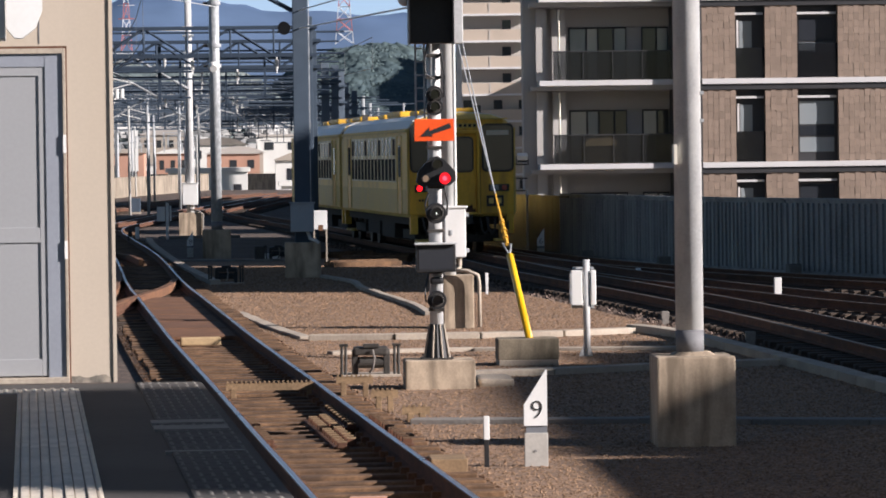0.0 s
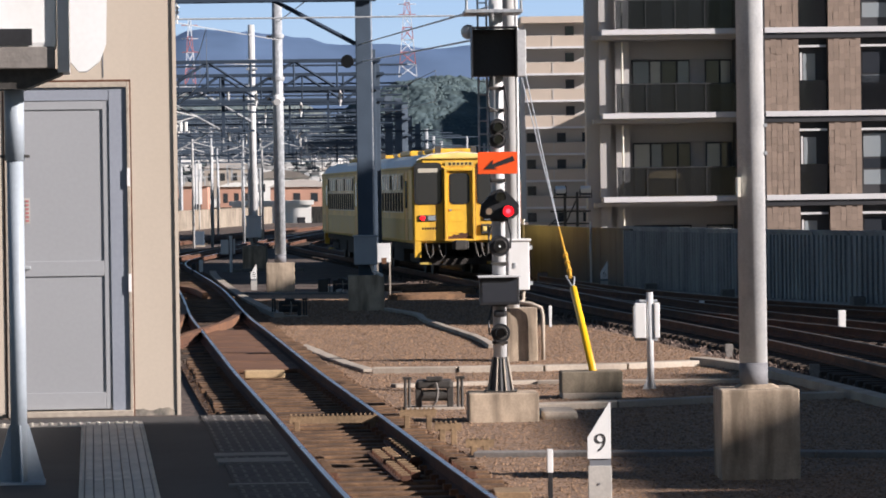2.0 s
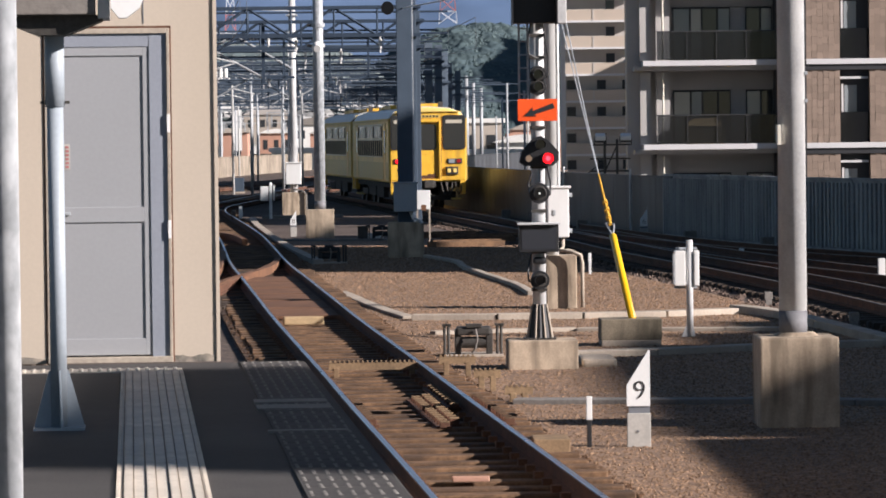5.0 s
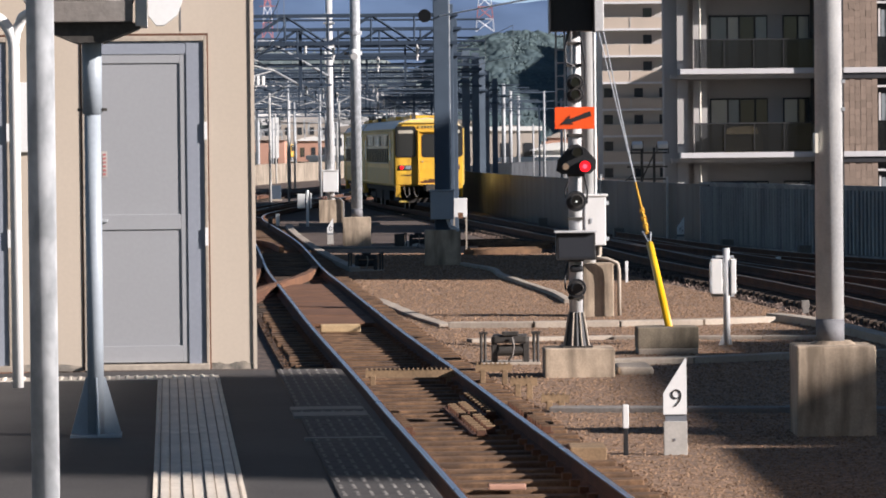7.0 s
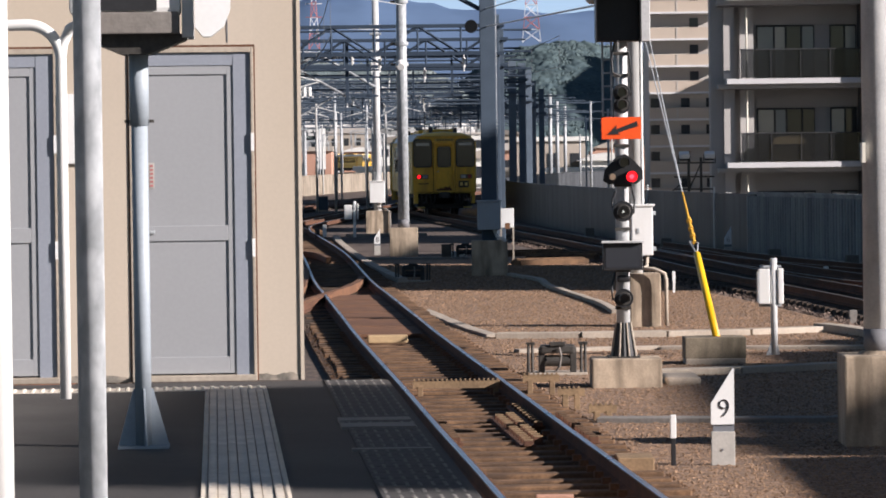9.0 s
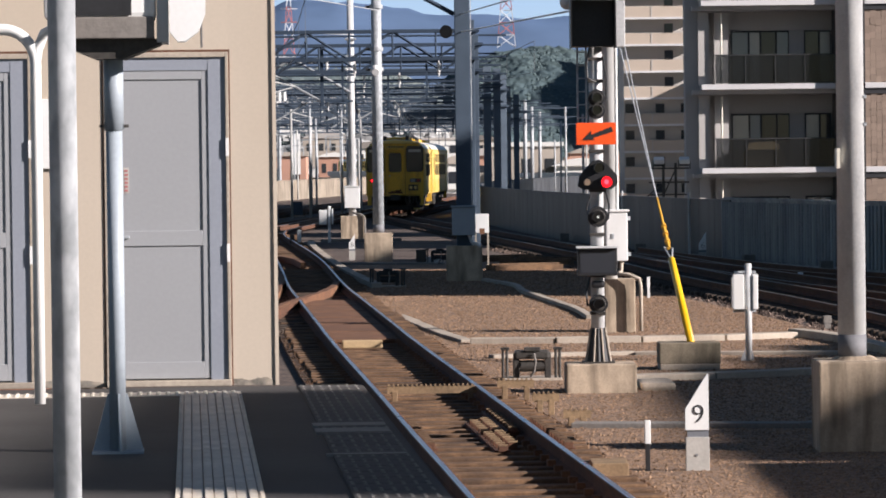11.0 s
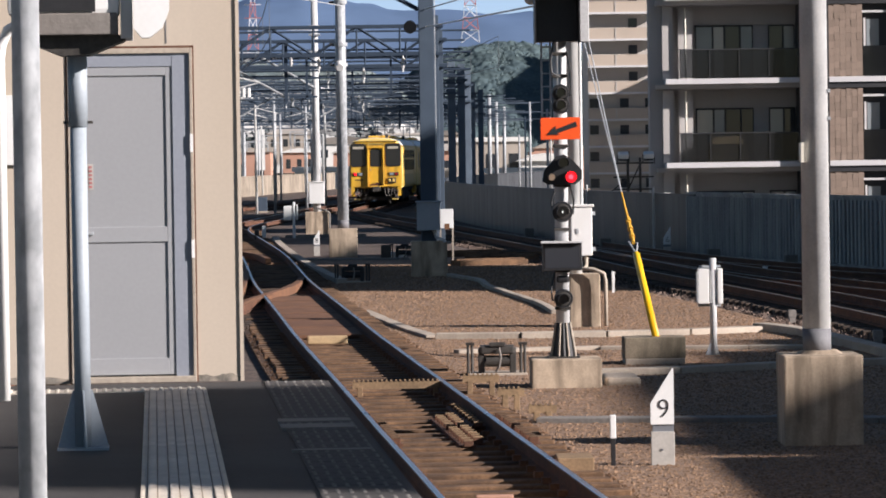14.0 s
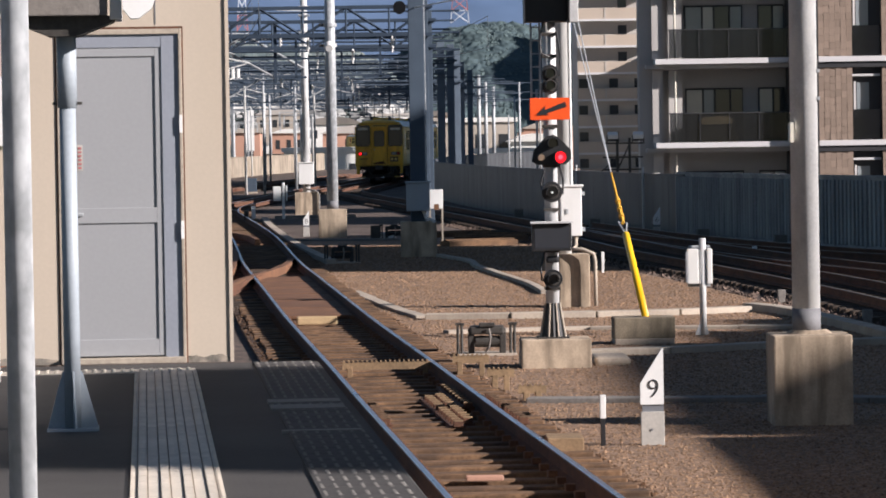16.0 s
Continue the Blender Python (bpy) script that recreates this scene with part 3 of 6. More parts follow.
def pole(x, y, z0, z1, r, label, mat="pole_grey", foot=0.22, r1=None, band=True):
    t = thing("catenary_pole", pose(x, y, z0), label, "pole", "catenary poles")
    h = z1 - z0
    part("shaft", tubes(((0, 0, foot), (0, 0, h), r, r1 or r * 0.9), seg=28), mat, t, smooth=True)
    if foot:
        part("foot", tubes(((0, 0, 0), (0, 0, foot), r * 1.02, r * 1.02), seg=28), "pole_foot", t, "dark painted pole foot", smooth=True)
    if band:
        for zz in (2.1, 2.35):
            part("bolt", boxes((r * 0.9, r * 0.9 + 0.03, -r * 0.5, -r * 0.5 + 0.03, zz, zz + 0.03)), "galv", t)
    return t


P1 = pole(3.905, 35.7, 0.60, 12.0, 0.127, "tall round grey steel catenary pole on a concrete block")
part("number_plate", boxes((-0.135, -0.105, -0.12, 0.06, 1.72, 1.90)), "cream", P1, "small pale plate on the pole")
P2 = pole(-1.09, 107.7, 0.55, 8.2, 0.150, "round pale grey catenary pole", "galv", band=False)
P3 = pole(-2.33, 139.7, 0.61, 8.4, 0.130, "round pale catenary pole with a junction box", "pole_grey", band=False, foot=0)
part("junction_box", boxes((-0.27, 0.27, -0.42, -0.12, 0.28, 1.02), (-0.30, 0.30, -0.45, -0.10, 1.02, 1.06), bevel=0.02), "white", P3, "white junction box")
part("cable", pipe(bmesh.new(), [(-0.02, -0.30, 0.3), (0.0, -0.32, 0.12), (0.3, -0.42, 0.05), (0.44, -0.46, -0.05), (0.44, -0.46, -0.85)], 0.035), "cover", P3, "pale cable conduit")
for z in (6.2, 6.5, 5.6):
    part("bracket", boxes((-0.2, 0.2, -0.2, 0.2, z, z + 0.06), bevel=0.01), "galv", P3)
for z in (4.40, 4.95, 6.10):
    part("bracket", tubes(((0, 0, z), (0, 0, z + 0.10), 0.185, 0.185), seg=20), "galv", P2)
    part("clamp", boxes((-0.30, -0.15, -0.06, 0.06, z + 0.01, z + 0.08), bevel=0.01), "dark_metal", P2)
# Plain white cup at the lowest clamp.
part("cup", tubes(((-0.02, -0.20, 4.42), (-0.02, -0.36, 4.36), 0.15, 0.10), seg=18), "white", P2, "round white cup on the pole clamp")

# ---- platform and its building ----
PF = 0.95
plat = [(0.80, 0), (-0.004, 16.95), (-0.42, 25.95), (-0.95, 26.05), (-9.0, 25.6), (-14, 25.3), (-14, -25), (2.0, -25)]
sheet(plat, PF, 1.25, "platform", "asphalt", "dark asphalt platform end", "platform")
AX = pose(-0.949, 26.22, PF, 0, 0, AXIS)     # local x along the building's front, y away


def strip(x0, x1, y0, y1, name, mat, label):
    bm = boxes((x0, x1, y0, y1, -0.01, 0.006))
    t = thing(name, AX, label, "paving")
    part("base", bm, mat, t)
    return t


# guide tiles with long bars, their cross strip, and the dotted tiles near the edge
g = strip(-0.64, -0.255, -26, -1.12, "guide_tiles", "tactile", "worn cream tactile guide tiles with long bars")
gb = bmesh.new()
box(gb, -0.634, -0.261, -0.15, 0.15, 0.006, 0.0065)
for i in range(4):
    x = -0.592 + i * 0.097
    box(gb, x - 0.017, x + 0.017, -0.146, 0.146, 0.006, 0.013)
for i in (-0.637, -0.262):
    for k in range(6):
        box(gb, i - 0.006, i + 0.010, -0.14 + k * 0.05, -0.115 + k * 0.05, 0.006, 0.012)
gt = part("guide_tile", gb, "tactile", g)
# Thin darker strips along both edges of each bar.
for i in range(4):
    for k in (-0.023, 0.023):
        x = -0.592 + i * 0.097 + k
        part("groove", boxes((x - 0.0025, x + 0.0025, -11, -1.13, 0.004, 0.0078)), "groove", g, "thin dark line along a tile bar")
for i in range(48):
    o = gt if i == 0 else new("guide_tile", gt.data)
    o.parent = g
    o.matrix_basis = pose(0, -1.28 - 0.305 * i, 0)
c = strip(-6.5, -0.255, -1.115, -0.79, "warning_tiles", "tactile", "cream warning tiles with raised dots before the building")
cb = bmesh.new()
for i in range(40):
    for k in range(5):
        tube(cb, (-0.30 - i * 0.06, -1.08 + k * 0.06, 0.005), (-0.30 - i * 0.06, -1.08 + k * 0.06, 0.014), 0.016, 0.011, seg=6)
tagged(part("dots", cb, "tactile", c), kind="stuff")
d = strip(0.13, 0.53, -26, -0.25, "edge_tiles", "asphalt", "grey dotted tiles along the platform edge")
db = bmesh.new()
for i in range(7):
    for k in range(190):
        if k % 6 > 3:
            continue
        x, y = 0.155 + i * 0.0575, -0.33 - k * 0.0575
        tube(db, (x, y, 0.008), (x, y, 0.0105), 0.012, 0.009, seg=6)
tagged(part("dots", db, "dots", d), kind="stuff")
eb = boxes((0.133, 0.497, -0.17, 0.17, 0.004, 0.009), bevel=0.002)
dt = part("edge_tile", eb, "asphalt", d)
for i in range(36):
    o = dt if i == 0 else new("edge_tile", dt.data)
    o.parent = d
    o.matrix_basis = pose(0, -0.45 - 0.352 * i, 0)
for y0, y1 in ((-4.42, -4.16), (-4.95, -4.62), (-6.60, -6.52)):
    part("seam", boxes((0.10, 0.50, y0, y1, 0.0, 0.0145)), "dots", d, "pale cross bar")
part("edge_coping", boxes((0.50, 0.56, -26, -0.25, -0.22, 0.004), bevel=0.01), "asphalt", d, "concrete coping of the platform edge")

# beige building at the platform's end
bd = thing("platform_building", AX, "beige panel building with grey double doors at the platform end", "building")
for q in ((-0.30, 0.0, 0, 4.2), (-1.60, -1.125, 0, 2.21), (-7.0, -2.43, 0, 4.2), (-2.43, -0.30, 2.21, 4.2)):
    part("front_panel", boxes((q[0], q[1], 0.0, 0.18, q[2], q[3])), "beige", bd)
part("side_wall", boxes((-0.18, 0.0, 0.18, 2.4, 0, 4.2), (-7.0, -6.82, 0.18, 2.4, 0, 4.2), (-6.82, -0.18, 2.22, 2.4, 0, 4.2)), "beige", bd)
part("roof", boxes((-7.15, 0.12, -0.12, 2.52, 4.2, 4.38), bevel=0.02), "kerb", bd)
part("corner_trim", boxes((-0.012, 0.012, -0.012, 0.03, 0.0, 4.2)), "beige", bd)
for x in (-0.47, -1.32):
    part("panel_joint", boxes((x - 0.004, x + 0.004, -0.003, 0.0, 2.24, 4.2)), "pole_foot", bd)
for a, b in ((-0.30, 0.0), (-1.60, -1.125)):
    n = 14
    rgm = random.Random(int(-a * 100))
    edge = [(a + (b - a) * i / n, 0.042 + 0.006 * math.sin(i * 0.8) + rgm.uniform(-0.006, 0.006)) for i in range(n + 1)]
    part("base_mildew", prism(bmesh.new(), [(a, 0.0), *edge, (b, 0.0)], -0.003, 0.0), "mildew", bd, "grey mildew along the foot of the panel")


def door(x0, x1):
    dr = part("door", boxes((x0 + 0.02, x1 - 0.02, 0.10, 0.14, 0.0, 2.2)), "door_frame", bd, "grey steel door")
    part("frame", boxes((x0, x0 + 0.022, -0.012, 0.15, 0.0, 2.21), (x1 - 0.022, x1, -0.012, 0.15, 0.0, 2.21), (x0 + 0.022, x1 - 0.022, -0.012, 0.15, 2.175, 2.21), bevel=0.004), "kerb", dr)
    part("seal", boxes((x1, x1 + 0.010, -0.006, 0.0, 0.0, 2.22), (x0 - 0.010, x0, -0.006, 0.0, 0.0, 2.22), (x0 - 0.01, x1 + 0.01, -0.006, 0.0, 2.21, 2.225)), "rust", dr, "dark rusty seal line")
    a, b = x0 + 0.06, x1 - 0.145
    part("jamb", boxes((x1 - 0.135, x1 - 0.022, 0.004, 0.1, 0.02, 2.175), (a, x1 - 0.135, 0.006, 0.1, 2.09, 2.175)), "door_frame", dr, "blue-grey door jamb")
    part("leaf", boxes((a, b + 0.01, 0.022, 0.095, 0.05, 2.09)), "door_grey", dr)
    for q in ((b - 0.035, b + 0.01, 0.012, 0.023, 0.05, 2.09), (a, b - 0.035, 0.012, 0.023, 0.05, 0.16), (a, b - 0.035, 0.012, 0.023, 0.93, 1.03), (a, b - 0.035, 0.012, 0.023, 2.03, 2.09)):
        part("stile", boxes(q, bevel=0.003), "door_grey", dr)
    part("sill", boxes((x0, x1, -0.05, 0.14, 0.0, 0.04), bevel=0.006), "kerb", dr)
    part("handle", boxes((a + 0.04, a + 0.10, -0.02, 0.012, 0.98, 1.0), bevel=0.004), "galv", dr)
    for z in (1.32, 0.62):
        part("hinge", boxes((x1 - 0.022, x1 - 0.002, -0.018, -0.011, z + 0.2, z + 0.32)), "white", dr)


door(-1.125, -0.30)
door(-2.43, -1.60)
nt = thing("notice_plate", AX @ pose(-1.505, -0.006, 1.45), "white notice plate on the beige wall", "sign")
part("plate", boxes((-0.075, 0.07, -0.02, 0.0, 0.0, 0.46), bevel=0.004), "white", nt)
ns = thing("door_sticker", AX @ pose(-0.975, 0.022, 1.28), "small white sticker with red bars on the door", "sign")
part("sheet", boxes((-0.03, 0.012, -0.004, 0.0, 0, 0.17)), "sign_grey", ns)
for i in range(6):
    part("bar", boxes((-0.018, 0.004, -0.007, -0.004, 0.012 + i * 0.026, 0.026 + i * 0.026)), "pylon_red", ns, "faded red unreadable bar")

# monitor stand on the platform
ms = thing("monitor_stand", pose(-1.544, 20.15, PF, 0, 0, AXIS), "pale blue-grey steel stand carrying a monitor housing", "monitor stand")
part("base_plate", boxes((-0.13, 0.13, -0.13, 0.13, 0.0, 0.012)), "post_blue", ms)
part("post", tubes(((0, 0, 0), (0, 0, 1.65), 0.042, 0.042), ((0, 0, 1.64), (0, 0, 2.02), 0.050, 0.050), seg=24), "post_blue", ms, smooth=True)
for a in range(4):
    gm = pose(0, 0, 0, 0, 0, 90 * a + 8)
    b = prism(bmesh.new(), [(0.035, 0.01), (0.13, 0.01), (0.05, 0.30), (0.035, 0.30)], -0.005, 0.005)
    bmesh.ops.transform(b, matrix=gm, verts=b.verts[:])
    part("gusset", b, "post_blue", ms)
part("clamp", boxes((-0.075, -0.05, -0.02, 0.02, 1.655, 1.67), (0.05, 0.075, -0.02, 0.02, 1.655, 1.67)), "dark_metal", ms)
tb = prism(bmesh.new(), [(-0.08, 2.0), (0.06, 2.0), (0.24, 2.07), (0.27, 2.10), (-0.30, 2.10), (-0.26, 2.075)], -0.17, 0.17)
part("tray", tb, "dark_metal", ms, "dark steel tray")
part("housing", boxes((-0.34, 0.22, -0.24, 0.24, 2.20, 2.52), bevel=0.03), "white", ms, "white monitor housing")
# Darker grey than the housing: the shade beneath is in the colour.
part("underside", boxes((-0.31, 0.21, -0.245, 0.22, 2.10, 2.21), bevel=0.008), "cover", ms, "grey shaded underside")
part("aperture", boxes((-0.20, 0.10, -0.249, -0.243, 2.215, 2.30)), "black", ms, "black screen opening")
part("upright", boxes((0.225, 0.285, -0.20, 0.20, 2.08, 2.6), bevel=0.006), "white", ms)
hb = prism(bmesh.new(), [(0.29, 2.13), (0.33, 2.08), (0.37, 2.08), (0.435, 2.13), (0.47, 2.22), (0.48, 2.62), (0.29, 2.62)], -0.30, -0.16)
part("hood", hb, "white", ms, "white rounded hood panel")

# near poles on the platform
gp = thing("galvanised_pole", pose(-1.164, 13.0, PF), "galvanised steel pole on the platform", "pole")
part("shaft", tubes(((0, 0, 0), (0, 0, 4.5), 0.046, 0.046), seg=28), "galv", gp, smooth=True)
part("base_plate", boxes((-0.11, 0.11, -0.11, 0.11, 0, 0.015)), "galv", gp)
wpz = thing("white_bent_pipe", pose(-1.270, 13.2, PF), "white bent pipe rail on brackets of a pole", "pipe")
bend = [(0, 0, 0.665), (0, 0, 1.80)] + [(-0.11 + 0.11 * math.cos(a * math.pi / 24), 0, 1.80 + 0.115 * math.sin(a * math.pi / 24)) for a in range(1, 13)] + [(-0.20, 0, 1.914)] + [(-0.20 - 0.10 * math.sin(a * math.pi / 24), 0, 1.814 + 0.10 * math.cos(a * math.pi / 24)) for a in range(1, 13)] + [(-0.30, 0, 0.0)]
part("pipe", pipe(bmesh.new(), bend, 0.019, seg=14), "white", wpz, smooth=True)
part("branch", pipe(bmesh.new(), [(0, 0, 1.79), (0.008, 0, 1.85), (0.03, 0, 1.90), (0.09, -0.15, 1.92)], 0.017, seg=12), "white", wpz, smooth=True)
wq = thing("white_post", pose(-1.370, 12.0, PF), "glossy white painted post on the platform", "post")
part("shaft", tubes(((0, 0, 0), (0, 0, 4.5), 0.055, 0.055), seg=28), "white", wq, smooth=True)


# ---- signals and signs on the island ----
def lamp_hood(parent, x, y, z, r=0.045, mat="glass_dark", depth=0.16):
    b = bmesh.new()
    tube(b, (x, y, z), (x, y - 0.012, z), r, r, seg=20)
    part("lens", b, mat, parent)
    h = bmesh.new()
    n = 14
    for i in range(n):
        a0, a1 = math.pi * (-0.15 + 1.3 * i / n), math.pi * (-0.15 + 1.3 * (i + 1) / n)
        q = [(math.cos(a), math.sin(a)) for a in (a0, a1)]
        o0, o1 = r * 1.15, r * 1.15
        vs = [h.verts.new((x + q[0][0] * o0, y, z + q[0][1] * o0)), h.verts.new((x + q[1][0] * o0, y, z + q[1][1] * o0)), h.verts.new((x + q[1][0] * o1, y - depth, z + q[1][1] * o1)), h.verts.new((x + q[0][0] * o1, y - depth, z + q[0][1] * o1))]
        h.faces.new(vs)
    bmesh.ops.remove_doubles(h, verts=h.verts[:], dist=1e-5)
    bmesh.ops.solidify(h, geom=h.faces[:], thickness=0.006)
    part("hood", h, "black", parent)


sg = thing("signal_mast", pose(2.036, 45.15, 0.11), "grey railway signal mast with black heads, one red lamp lit", "railway signal")
part("shaft", tubes(((0, 0, 0.3), (0, 0, 4.55), 0.078, 0.078), seg=24), "pole_grey", sg, smooth=True)
cone = bmesh.new()
tube(cone, (0, 0, 0.0), (0, 0, 0.40), 0.15, 0.085, seg=8)
part("base_cone", cone, "black", sg)
for i in range(8):
    a = 2 * math.pi * (i + 0.5) / 8
    part("rib", tubes(((math.cos(a) * 0.155, math.sin(a) * 0.155, 0.0), (math.cos(a) * 0.088, math.sin(a) * 0.088, 0.40), 0.013, 0.010), seg=6), "kerb", sg)
part("base_flange", boxes((-0.18, 0.18, -0.18, 0.18, -0.01, 0.02)), "dark_metal", sg)


def head(z, shape, lamps, label):
    h = part("signal_head", boxes(*shape, bevel=0.03), "black", sg, label)
    for x, zz, r, mat in lamps:
        part("backing_disc", tubes(((x, -0.19, zz), (x, -0.225, zz), r * 2.0, r * 1.9), seg=24), "black", h, smooth=False)
        part("rim", tubes(((x, -0.224, zz), (x, -0.232, zz), r * 1.45, r * 1.35), seg=20), "dark_metal", h)
        lamp_hood(h, x, -0.233, zz, r, mat)
    return h


H0 = 0.11
head(0.78, [(-0.085, 0.085, -0.20, -0.09, 0.60, 0.76)], [(0.0, 0.68, 0.055, "glass_dark")], "small black signal head")
head(1.77, [(-0.095, 0.085, -0.20, -0.09, 1.58, 1.76)], [(0.0, 1.67, 0.06, "glass_dark"), (0.0, 1.67, 0.016, "lamp_white")], "black signal head with a small white light")
hb = prism(bmesh.new(), [(-0.22, 2.02), (-0.16, 1.98), (0.16, 1.98), (0.23, 2.04), (0.23, 2.14), (0.12, 2.26), (0.03, 2.32), (-0.06, 2.30), (-0.20, 2.14)], -0.20, -0.09)
hm = part("signal_head", hb, "black", sg, "black three-lamp signal head with a red light")
lamp_hood(hm, -0.115, -0.20, 2.065, 0.038, "lamp_amber")
lamp_hood(hm, 0.105, -0.20, 2.065, 0.062, "lamp_red")
lamp_hood(hm, 0.02, -0.20, 2.225, 0.055, "glass_dark")
part("lamp_core", tubes(((0.105, -0.210, 2.065), (0.105, -0.216, 2.065), 0.030, 0.022), seg=16), "lamp_core", hm, "brighter centre of the red light")
head(3.0, [(-0.085, 0.085, -0.20, -0.09, 2.80, 3.10)], [(0.0, 2.88, 0.05, "glass_dark"), (0.0, 3.02, 0.05, "glass_dark")], "black two-lamp signal head")
head(0.95, [(-0.075, 0.075, -0.18, -0.09, 0.86, 0.94)], [], "small black junction head")
sp = part("direction_sign", boxes((-0.235, 0.215, -0.235, -0.215, 2.49, 2.74), bevel=0.004), "orange", sg, "orange plate with a black arrow")
ar = bmesh.new()
tip, tail = Vector((-0.165, 2.545)), Vector((0.175, 2.665))
u = (tail - tip).normalized()
w = Vector((-u.y, u.x))
pts = [tip, tip + u * 0.13 + w * 0.062, tip + u * 0.115 + w * 0.022, tail + w * 0.030, tail - w * 0.030, tip + u * 0.115 - w * 0.022, tip + u * 0.14 - w * 0.048]
prism(ar, [(q.x, q.y) for q in pts], -0.242, -0.2355)
part("arrow", ar, "letter", sp, "black arrow")
dp = part("indicator_box", boxes((-0.235, 0.215, -0.26, -0.10, 1.00, 1.32), bevel=0.01), "black", sg, "black route indicator box")
part("screen", boxes((-0.205, 0.185, -0.264, -0.259, 1.03, 1.27)), "glass_dark", dp)
part("brow", boxes((-0.25, 0.23, -0.32, -0.10, 1.315, 1.335)), "pole_grey", dp)
bx = part("indicator_cabinet", boxes((-0.29, 0.20, -0.30, 0.05, 3.60, 4.13), bevel=0.01), "black", sg, "large black indicator cabinet under the ladder platform")
bh = bmesh.new()
box(bh, -0.30, -0.285, -0.62, -0.28, 3.58, 4.15)
box(bh, 0.20, 0.215, -0.62, -0.28, 3.58, 4.15)
box(bh, -0.285, 0.20, -0.62, -0.28, 4.135, 4.15)
part("visor", bh, "black", bx, "deep black visor")
part("side_panel", boxes((0.20, 0.34, -0.1, 0.2, 3.60, 4.13), bevel=0.01), "pole_grey", sg, "grey side cabinet")
part("service_platform", boxes((-0.36, 0.30, -0.3, 0.5, 4.32, 4.36), bevel=0.006), "galv", sg)
part("platform_rail", pipe(bmesh.new(), [(-0.34, -0.28, 4.36), (-0.34, -0.28, 5.2), (0.28, -0.28, 5.2), (0.28, -0.28, 4.36)], 0.016), "galv", sg)
for z in (0.55, 0.98, 1.45, 1.95, 2.4, 3.2, 3.45):
    part("bracket", boxes((-0.088, 0.088, -0.10, 0.10, z, z + 0.035), bevel=0.006), "dark_metal", sg)
lad = bmesh.new()
for x in (-0.20, -0.10):
    tube(lad, (x, 0.12, 2.75), (x, 0.12, 4.6), 0.012, seg=8)
for i in range(12):
    tube(lad, (-0.20, 0.12, 2.8 + i * 0.15), (-0.10, 0.12, 2.8 + i * 0.15), 0.009, seg=6)
part("ladder", lad, "galv", sg)
for k, (za, zb, sx) in enumerate(((0.62, 0.98, -0.09), (1.0, 1.35, 0.09), (1.6, 2.0, 0.09), (1.65, 1.9, -0.08), (2.95, 3.5, 0.08), (3.2, 3.6, -0.07))):
    part("cable", pipe(bmesh.new(), [(0, -0.12, za), (sx * 1.4, -0.15, za + 0.05), (sx * 1.5, -0.13, (za + zb) / 2), (sx, -0.11, zb)], 0.012), "black", sg, "black looped cable")
part("insulator_ball", (lambda b: (bmesh.ops.create_uvsphere(b, u_segments=16, v_segments=10, radius=0.085, matrix=pose(-0.31, 0.1, 4.12)), b)[1])(bmesh.new()), "white", sg, "white round lamp globe", smooth=True)

# white pole behind the signal, with its box and stay
wpole = thing("white_pole", pose(2.96, 61.1, 0.60), "white round pole with a cabinet on a concrete foundation", "pole", "catenary poles")
part("shaft", tubes(((0, 0, 0), (0, 0, 9), 0.105, 0.095), seg=24), "pole_pale", wpole, smooth=True)
part("cabinet", boxes((-0.08, 0.25, -0.36, -0.10, 0.28, 1.03), (-0.10, 0.28, -0.38, -0.08, 1.03, 1.07), bevel=0.015), "white", wpole, "white steel cabinet")
part("latch", boxes((0.0, 0.04, -0.37, -0.36, 0.62, 0.70), (0.25, 0.30, -0.3, -0.2, 0.35, 0.41), (0.25, 0.30, -0.3, -0.2, 0.9, 0.96)), "galv", wpole)
part("conduit", pipe(bmesh.new(), [(0.16, -0.25, 0.3), (0.15, -0.30, 0.12), (0.10, -0.36, 0.08), (0.26, -0.40, 0.07), (0.42, -0.42, 0.0), (0.44, -0.42, -0.12), (0.44, -0.42, -0.8)], 0.03, seg=10), "kerb", wpole, "pale conduit down to the ground", smooth=True)
# White tube stands in for the pole's sunlit right edge.
part("edge_tube", tubes(((0.11, -0.05, 1.05), (0.11, -0.05, 9), 0.022, 0.022), seg=8), "white", wpole)

sw = thing("stay_wire", pose(0, 0, 0), "steel stay wire with an orange sleeve and a yellow guard tube", "stay wire")
A, B = Vector((3.42, 49.85, 0.11)), Vector((2.98, 60.9, 4.95))
dv = B - A
part("guard", tubes((A, A + dv * 0.205, 0.048, 0.048), seg=16), "yellow", sw, "bright yellow guard tube", smooth=True)
part("eye", pipe(bmesh.new(), [A + dv * 0.205, A + dv * 0.222 + Vector((-0.03, 0, 0)), A + dv * 0.238 + Vector((-0.06, 0, 0)), A + dv * 0.235 + Vector((0.05, 0, 0)), A + dv * 0.222 + Vector((0.03, 0, 0)), A + dv * 0.205], 0.012), "galv", sw)
part("sleeve", tubes((A + dv * 0.235, A + dv * 0.37, 0.026, 0.014), seg=10), "rope_orange", sw, "orange wrapped sleeve")
for f in (0.25, 0.27, 0.29):
    part("grip", tubes((A + dv * f, A + dv * (f + 0.008), 0.04, 0.036), seg=10), "rope_orange", sw)
for o in (-0.015, 0.03):
    part("wire", tubes((A + dv * 0.36, B + Vector((o * 2.2, 0, 0)), 0.009, 0.009), seg=6), "galv", sw)


